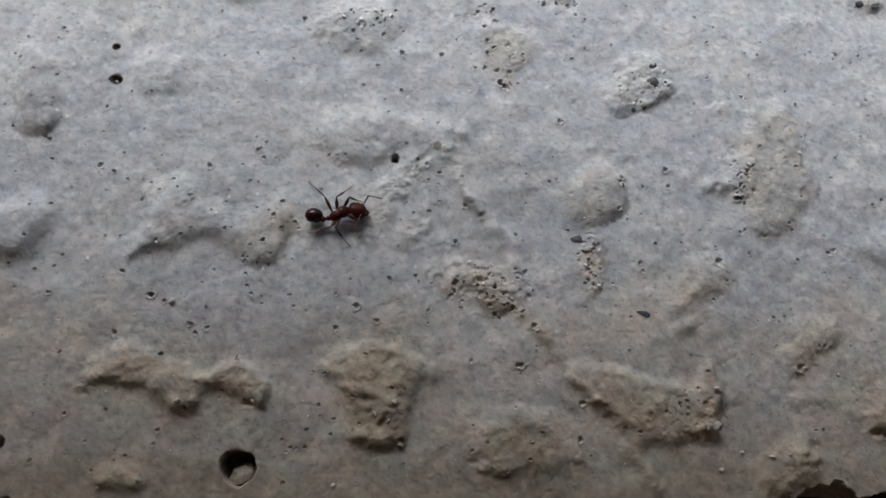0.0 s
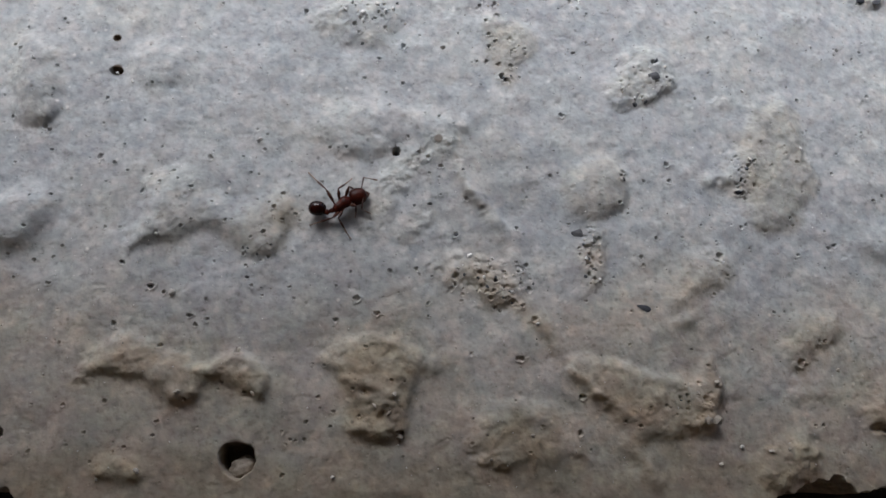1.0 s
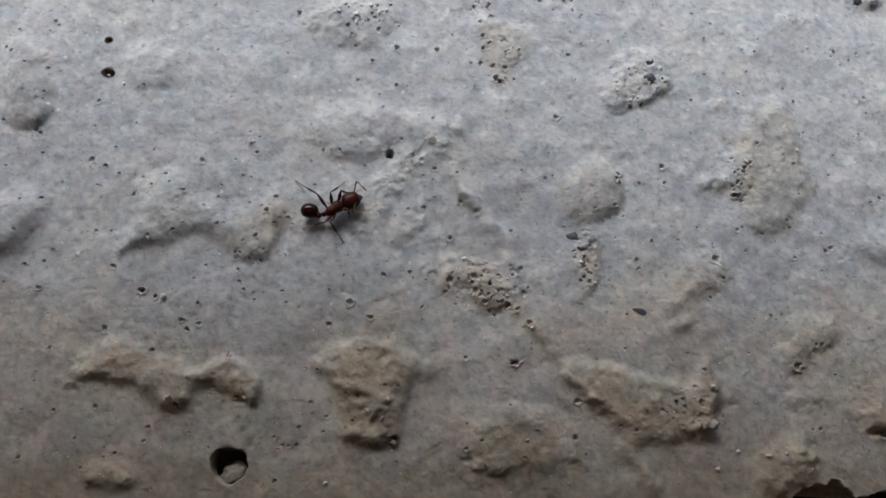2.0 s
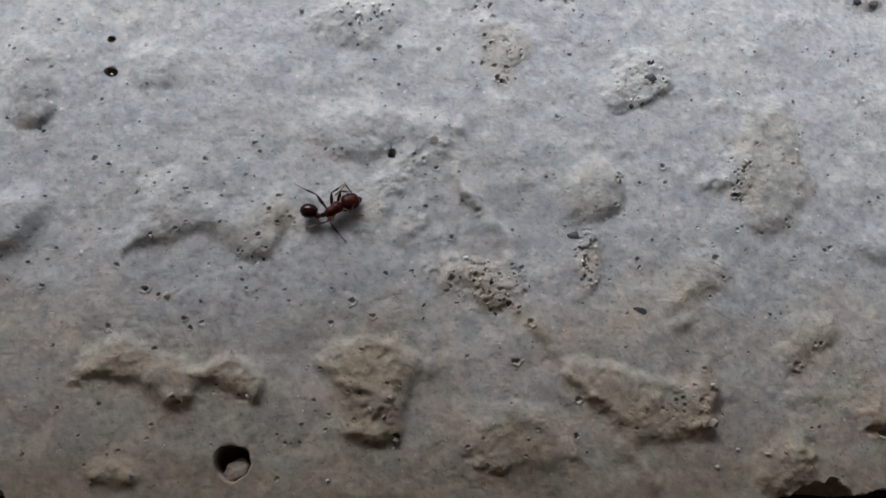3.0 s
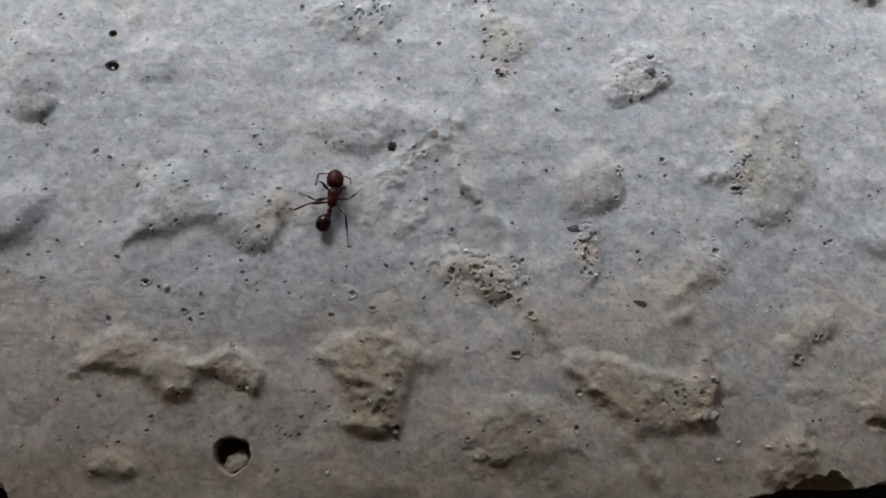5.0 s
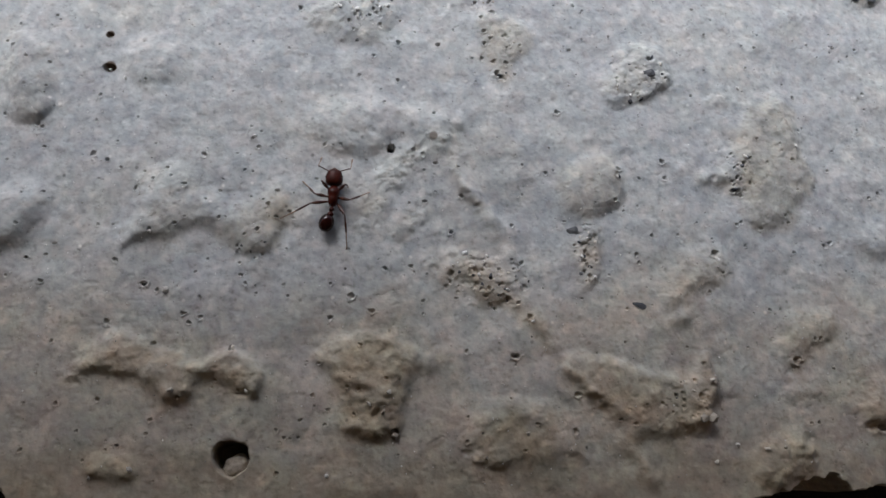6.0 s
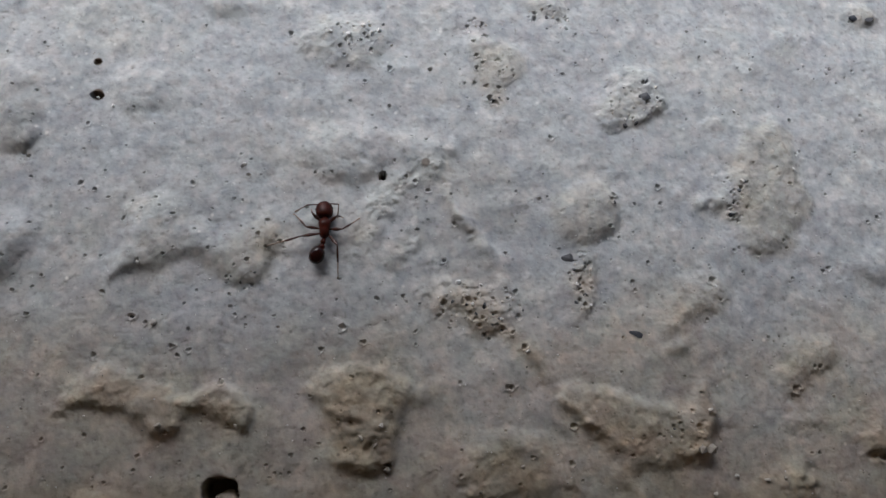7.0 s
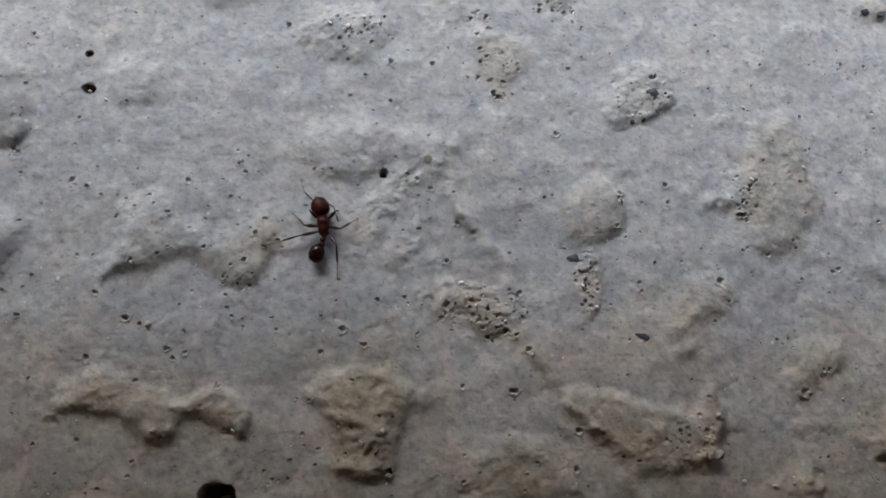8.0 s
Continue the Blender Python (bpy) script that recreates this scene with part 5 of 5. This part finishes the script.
bristles = random.Random(3)
for _ in range(34):
    a, b = bristles.uniform(0, 6.283), bristles.uniform(0.95, 1.5)
    n = Vector((math.cos(a) * math.sin(b), math.sin(a) * math.sin(b), math.cos(b)))
    foot = Vector((0.44 * n.x, -1.16 + 0.55 * n.y, 0.4 * n.z)) * MM
    tip = foot + (n + Vector((0, -0.6, 0))).normalized() * bristles.uniform(0.1, 0.17) * MM
    across = n.cross(Vector((0, 1, 0.2))).normalized() * 0.007 * MM
    up = across.cross(n).normalized() * 0.007 * MM
    base = [hairs.verts.new(foot + v) for v in (across, up, -across)]
    end = hairs.verts.new(tip)
    for k in range(3):
        hairs.faces.new((base[k], base[(k + 1) % 3], end))
tagged(link("bristles", hairs, FOOT_SKIN, gaster, "sparse pale bristles"), kind="stuff")

FEMUR, SHIN = {"front": 0.92, "middle": 0.95, "hind": 1.22}, {"front": 1.25, "middle": 1.62, "hind": 2.15}
KNEE = {"front": (0.4, 0.2, 0.8), "middle": (0.0, -0.6, 0.7), "hind": (0.4, 0.15, 0.8)}
HIP = {"front": (0.2, 0.3, 0.62), "middle": (0.21, -0.08, 0.6), "hind": (0.19, -0.36, 0.6)}


def leg(pair):
    f, s = FEMUR[pair], SHIN[pair]
    thigh = limb("leg", [(-0.06, 0.05, 0), (0.03, 0.085, 0), (0.1, 0.06, 0), (0.22, 0.058, 0), (0.45 * f, 0.1, 0), (0.62 * f, 0.115, 0), (0.82 * f, 0.08, 0), (0.96 * f, 0.045, 0), (f + 0.03, 0.035, 0)], LEG_SKIN, ant)
    shin = limb("shin", [(-0.03, 0.034, 0), (0.06, 0.04, 0), (0.3 * s, 0.072, 0.015), (0.45 * s, 0.06, 0.02), (0.5 * s, 0.04, 0.02)], LEG_SKIN, thigh)
    part_of = limb("foot", [(0.49 * s, 0.042, 0.02), (0.66 * s, 0.035, 0.01), (0.68 * s, 0.042, 0.01), (0.7 * s, 0.032, 0.005), (0.8 * s, 0.032, 0), (0.82 * s, 0.040, 0), (0.84 * s, 0.029, 0), (0.93 * s, 0.028, -0.01), (0.96 * s, 0.042, -0.02), (s, 0.035, -0.05)], FOOT_SKIN, thigh, "slender tan foot")
    return thigh, shin, part_of


SCAPE, WHIP = 0.85, 1.0


def feeler():
    scape = limb("antenna", [(-0.02, 0.04, 0), (0.06, 0.03, 0), (0.4, 0.036, 0.02), (0.75, 0.045, 0.01), (SCAPE, 0.035, 0)], LEG_SKIN, ant)
    whip = limb("whip", [(-0.02, 0.03, 0)] + [(0.08 + 0.075 * k, 0.027 + 0.004 * (k % 2) + 0.002 * max(0, k - 4), 0) for k in range(8)] + [(0.7, 0.045, 0), (0.74, 0.054, 0), (0.82, 0.056, 0), (0.84, 0.048, 0), (0.92, 0.05, 0), (0.98, 0.03, 0), (WHIP, 0.008, 0)], FOOT_SKIN, scape, "beaded tan antenna whip with a club")
    return scape, whip


ANT_LIMBS = {}
for pair in ("front", "middle", "hind"):
    for side in (-1, 1):
        ANT_LIMBS[pair, side] = leg(pair)
for side in (-1, 1):
    ANT_LIMBS["feeler", side] = feeler()


# ---- what moves ----
# seconds, place of the ant's middle in millimetres, its turn, and the turns of head and gaster against it
GAIT = [
    (0.0, -6.52, 1.86, -60, -34, -38), (0.5, -6.50, 1.95, -45, -30, -46), (1.0, -6.41, 1.97, -49, -18, -46),
    (1.5, -6.35, 1.95, -53, -9, -46), (3.0, -6.61, 1.79, -54, -12, -47), (3.2, -6.92, 1.88, -48, -1, -45),
    (3.4, -7.14, 1.91, -33, 12, -40), (3.6, -7.34, 1.93, -24, 18, -30), (3.8, -7.45, 1.85, -10, 6, -27),
    (4.0, -7.31, 1.91, -7, 13, -18), (4.2, -6.97, 1.90, -5, 1, -20), (4.5, -6.78, 2.02, -8, 3, -18),
    (5.8, -6.63, 2.39, -7, 12, -9), (6.0, -6.64, 2.36, -3, 5, -14), (6.5, -6.40, 2.17, -9, 7, -17),
    (7.0, -6.60, 2.19, -1, 9, -20), (7.5, -6.62, 2.20, 1, 16, -23), (7.7, -6.63, 2.23, 1, 21, -22), (8.0, -6.64, 2.29, 2, 20, -21),
]
# seconds and the head's tilt
BOW = [(0.0, -6), (3.2, -6), (3.5, -17), (3.9, -8), (6.1, -6), (6.5, -24), (7.0, -18), (7.5, -25), (7.7, -13), (8.0, -6)]
FEET = {
    ("hind", -1): [(0.0, -8.65, 4.24), (1.6, -8.67, 4.24), (2.3, -9.2, 3.65), (3.15, -9.2, 3.62), (3.4, -10.45, 1.84), (3.6, -10.38, 1.1), (4.0, -10.5, 1.1), (4.2, -10.19, 0.87), (4.6, -10.16, 0.87), (5.8, -9.85, 0.88), (6.4, -9.85, 0.93), (6.7, -10.02, 1.04), (8.0, -10.05, 1.03)],
    ("middle", -1): [(0.0, -5.9, 3.86), (1.6, -5.92, 3.87), (3.1, -6.01, 3.77), (3.25, -7.2, 3.9), (3.4, -8.7, 3.6), (3.5, -9.1, 3.4), (3.6, -9.3, 2.8), (3.8, -9.8, 2.2), (4.0, -9.22, 2.2), (4.6, -9.04, 2.12), (5.6, -8.6, 3.5), (6.5, -8.6, 3.42), (7.0, -8.55, 3.22), (8.0, -8.55, 3.22)],
    ("front", -1): [(0.0, -5.2, 2.85), (1.5, -5.4, 3.05), (3.0, -5.6, 3.2), (3.6, -7.77, 3.3), (4.0, -7.95, 3.0), (4.5, -7.8, 3.25), (6.0, -7.35, 3.5), (6.5, -7.2, 3.5), (7.0, -7.5, 3.5), (8.0, -7.5, 3.4)],
    ("front", 1): [(0.0, -5.2, 1.4), (0.5, -5.56, 1.2), (1.5, -5.6, 1.4), (3.0, -5.3, 1.55), (3.6, -6.41, 2.69), (4.0, -6.5, 3.2), (4.5, -6.06, 2.75), (6.0, -5.75, 3.14), (6.5, -5.75, 3.25), (7.0, -5.5, 3.0), (8.0, -5.82, 3.4)],
    ("middle", 1): [(0.0, -5.86, -0.08), (3.8, -5.86, -0.12), (4.05, -5.05, 2.7), (4.2, -5.17, 3.1), (4.6, -5.2, 3.1), (5.6, -4.4, 2.7), (6.2, -4.4, 2.85), (6.5, -4.42, 3.0), (8.0, -4.6, 2.94)],
    ("hind", 1): [(0.0, -8.48, 0.74), (3.1, -8.42, 0.75), (3.5, -7.85, 0.72), (3.6, -7.3, 0.2), (3.72, -5.85, -0.98), (4.0, -5.7, -0.93), (8.0, -5.72, -0.9)],
}
# elbow and tip of each antenna
FEELERS = {
    -1: [(0.0, -4.95, 2.65, -4.04, 3.0), (0.5, -5.75, 3.6, -6.18, 4.36), (1.0, -5.17, 3.52, -4.32, 3.7), (1.5, -4.97, 3.47, -3.95, 3.58), (3.0, -5.8, 3.1, -6.6, 2.75), (3.4, -7.3, 3.3, -8.5, 3.7), (3.6, -7.85, 3.15, -8.85, 2.93), (3.8, -8.1, 3.05, -8.95, 2.25), (4.0, -8.15, 2.9, -9.05, 2.15), (4.2, -7.8, 3.5, -8.2, 4.25), (4.5, -7.57, 3.32, -7.9, 2.6), (6.0, -7.35, 4.05, -7.5, 4.8), (6.5, -6.88, 4.2, -6.5, 4.87), (7.0, -7.6, 3.5, -8.4, 3.2), (7.5, -7.6, 3.9, -8.3, 3.95), (8.0, -7.65, 4.05, -7.95, 4.65)],
    1: [(0.0, -5.3, 1.55, -5.8, 1.4), (0.5, -5.21, 1.66, -5.65, 1.4), (1.0, -5.19, 1.81, -4.9, 1.6), (1.5, -5.2, 1.77, -4.58, 2.1), (3.0, -5.63, 1.51, -4.8, 1.5), (3.4, -5.97, 2.9, -5.9, 2.2), (3.6, -6.22, 3.05, -6.0, 3.4), (3.8, -6.49, 3.46, -6.51, 4.1), (4.0, -6.55, 3.63, -6.36, 4.2), (4.2, -6.01, 3.41, -5.6, 4.0), (4.5, -5.92, 3.1, -5.75, 2.6), (6.0, -5.86, 3.98, -5.55, 4.8), (6.5, -5.4, 3.3, -5.0, 3.95), (7.0, -6.06, 3.6, -5.85, 2.95), (7.5, -6.0, 3.3, -5.9, 2.7), (8.0, -6.03, 3.3, -5.85, 2.75)],
}


def between(rows, t):
    """The row's values at a time, easing from one row to the next."""
    for a, b in zip(rows, rows[1:]):
        if t <= b[0] + 1e-9:
            k = (t - a[0]) / (b[0] - a[0])
            k = 0.35 * k + 0.65 * k * k * (3 - 2 * k)
            return [p + (q - p) * k for p, q in zip(a[1:], b[1:])]
    return list(rows[-1][1:])


def aimed(start, way, side):
    """The pose at start whose z axis points along way and whose x axis is near side."""
    z = way.normalized()
    y = z.cross(side).normalized()
    x = y.cross(z)
    return Matrix.Translation(start) @ Matrix((x, y, z)).transposed().to_4x4()


def bent(hip, foot, upper, lower, side, knee_way):
    """The poses of a thigh and a shin that reach from hip to foot with the knee up; the shin in the thigh's space."""
    way = foot - hip
    far = min(way.length, 0.998 * (upper + lower))
    far = max(far, abs(upper - lower) * 1.05)
    way.normalize()
    cosine = (upper**2 + far**2 - lower**2) / (2 * upper * far)
    out = Vector((knee_way[0] * side, knee_way[1], knee_way[2]))
    out -= way * out.dot(way)
    out.normalize()
    knee = hip + upper * (way * cosine + out * math.sqrt(max(0.0, 1 - cosine * cosine)))
    across = out.cross(way).normalized() * side
    first = aimed(hip, knee - hip, across)
    return first, first.inverted() @ aimed(knee, (hip + way * far) - knee, across)


def scaled(m):
    m = m.copy()
    m.translation *= MM
    return m


def motions():
    times = [n / 10 for n in range(81)]
    rows = {key: [] for key in ("ant", "head", "petiole", "gaster", *ANT_LIMBS)}
    for t in times:
        x, y, turn, nod, sway = between(GAIT, t)
        level = height(-6.7, 2.0) - 0.12
        body = pose(x, y, level, 0, 0, turn)
        back = body.inverted()
        rows["ant"].append((t, scaled(body)))
        reach = min(1.0, max(0.0, (t - 3.8) / 0.6))
        neck = pose(NECK[0], NECK[1] + 0.05 * reach, NECK[2], between(BOW, t)[0], 0, nod)
        waist = Vector(WAIST) - Vector((0, 0.12 * reach, 0))
        rows["head"].append((t, scaled(neck)))
        rows["petiole"].append((t, scaled(pose(*waist, 4, 0, 0.55 * sway))))
        rows["gaster"].append((t, scaled(pose(*waist, 4, 0, sway))))
        for key in FEET:
            pair, side = key
            fx, fy = between(FEET[key], t)
            foot = back @ Vector((fx, fy, max(height(fx, fy), height(fx + 0.12, fy), height(fx - 0.12, fy), height(fx, fy - 0.12)) + 0.04))
            hip = Vector(HIP[pair])
            hip.x *= side
            rows[key].append((t, [scaled(m) for m in bent(hip, foot, FEMUR[pair], SHIN[pair], side, KNEE[pair])]))
        for side in (-1, 1):
            ex, ey, tx, ty = between(FEELERS[side], t)
            root = neck @ Vector((side * 0.2, 0.86, 0.3))
            elbow, tip = back @ Vector((ex, ey, level + 1.0)), back @ Vector((tx, ty, level + 0.55))
            up = Vector((0, 0, 1))
            way = elbow - root
            first = aimed(root, way, up.cross(way))
            bend = root + way.normalized() * SCAPE
            rest = tip - bend
            rows["feeler", side].append((t, [scaled(first), scaled(first.inverted() @ aimed(bend, rest, up.cross(rest)))]))
    for key, thing in (("ant", ant), ("head", head), ("petiole", petiole), ("gaster", gaster)):
        walk(thing, rows[key])
    for key, parts in ANT_LIMBS.items():
        walk(parts[0], [(t, m[0]) for t, m in rows[key]])
        for p in parts[1:]:
            walk(p, [(t, m[1]) for t, m in rows[key]])


motions()
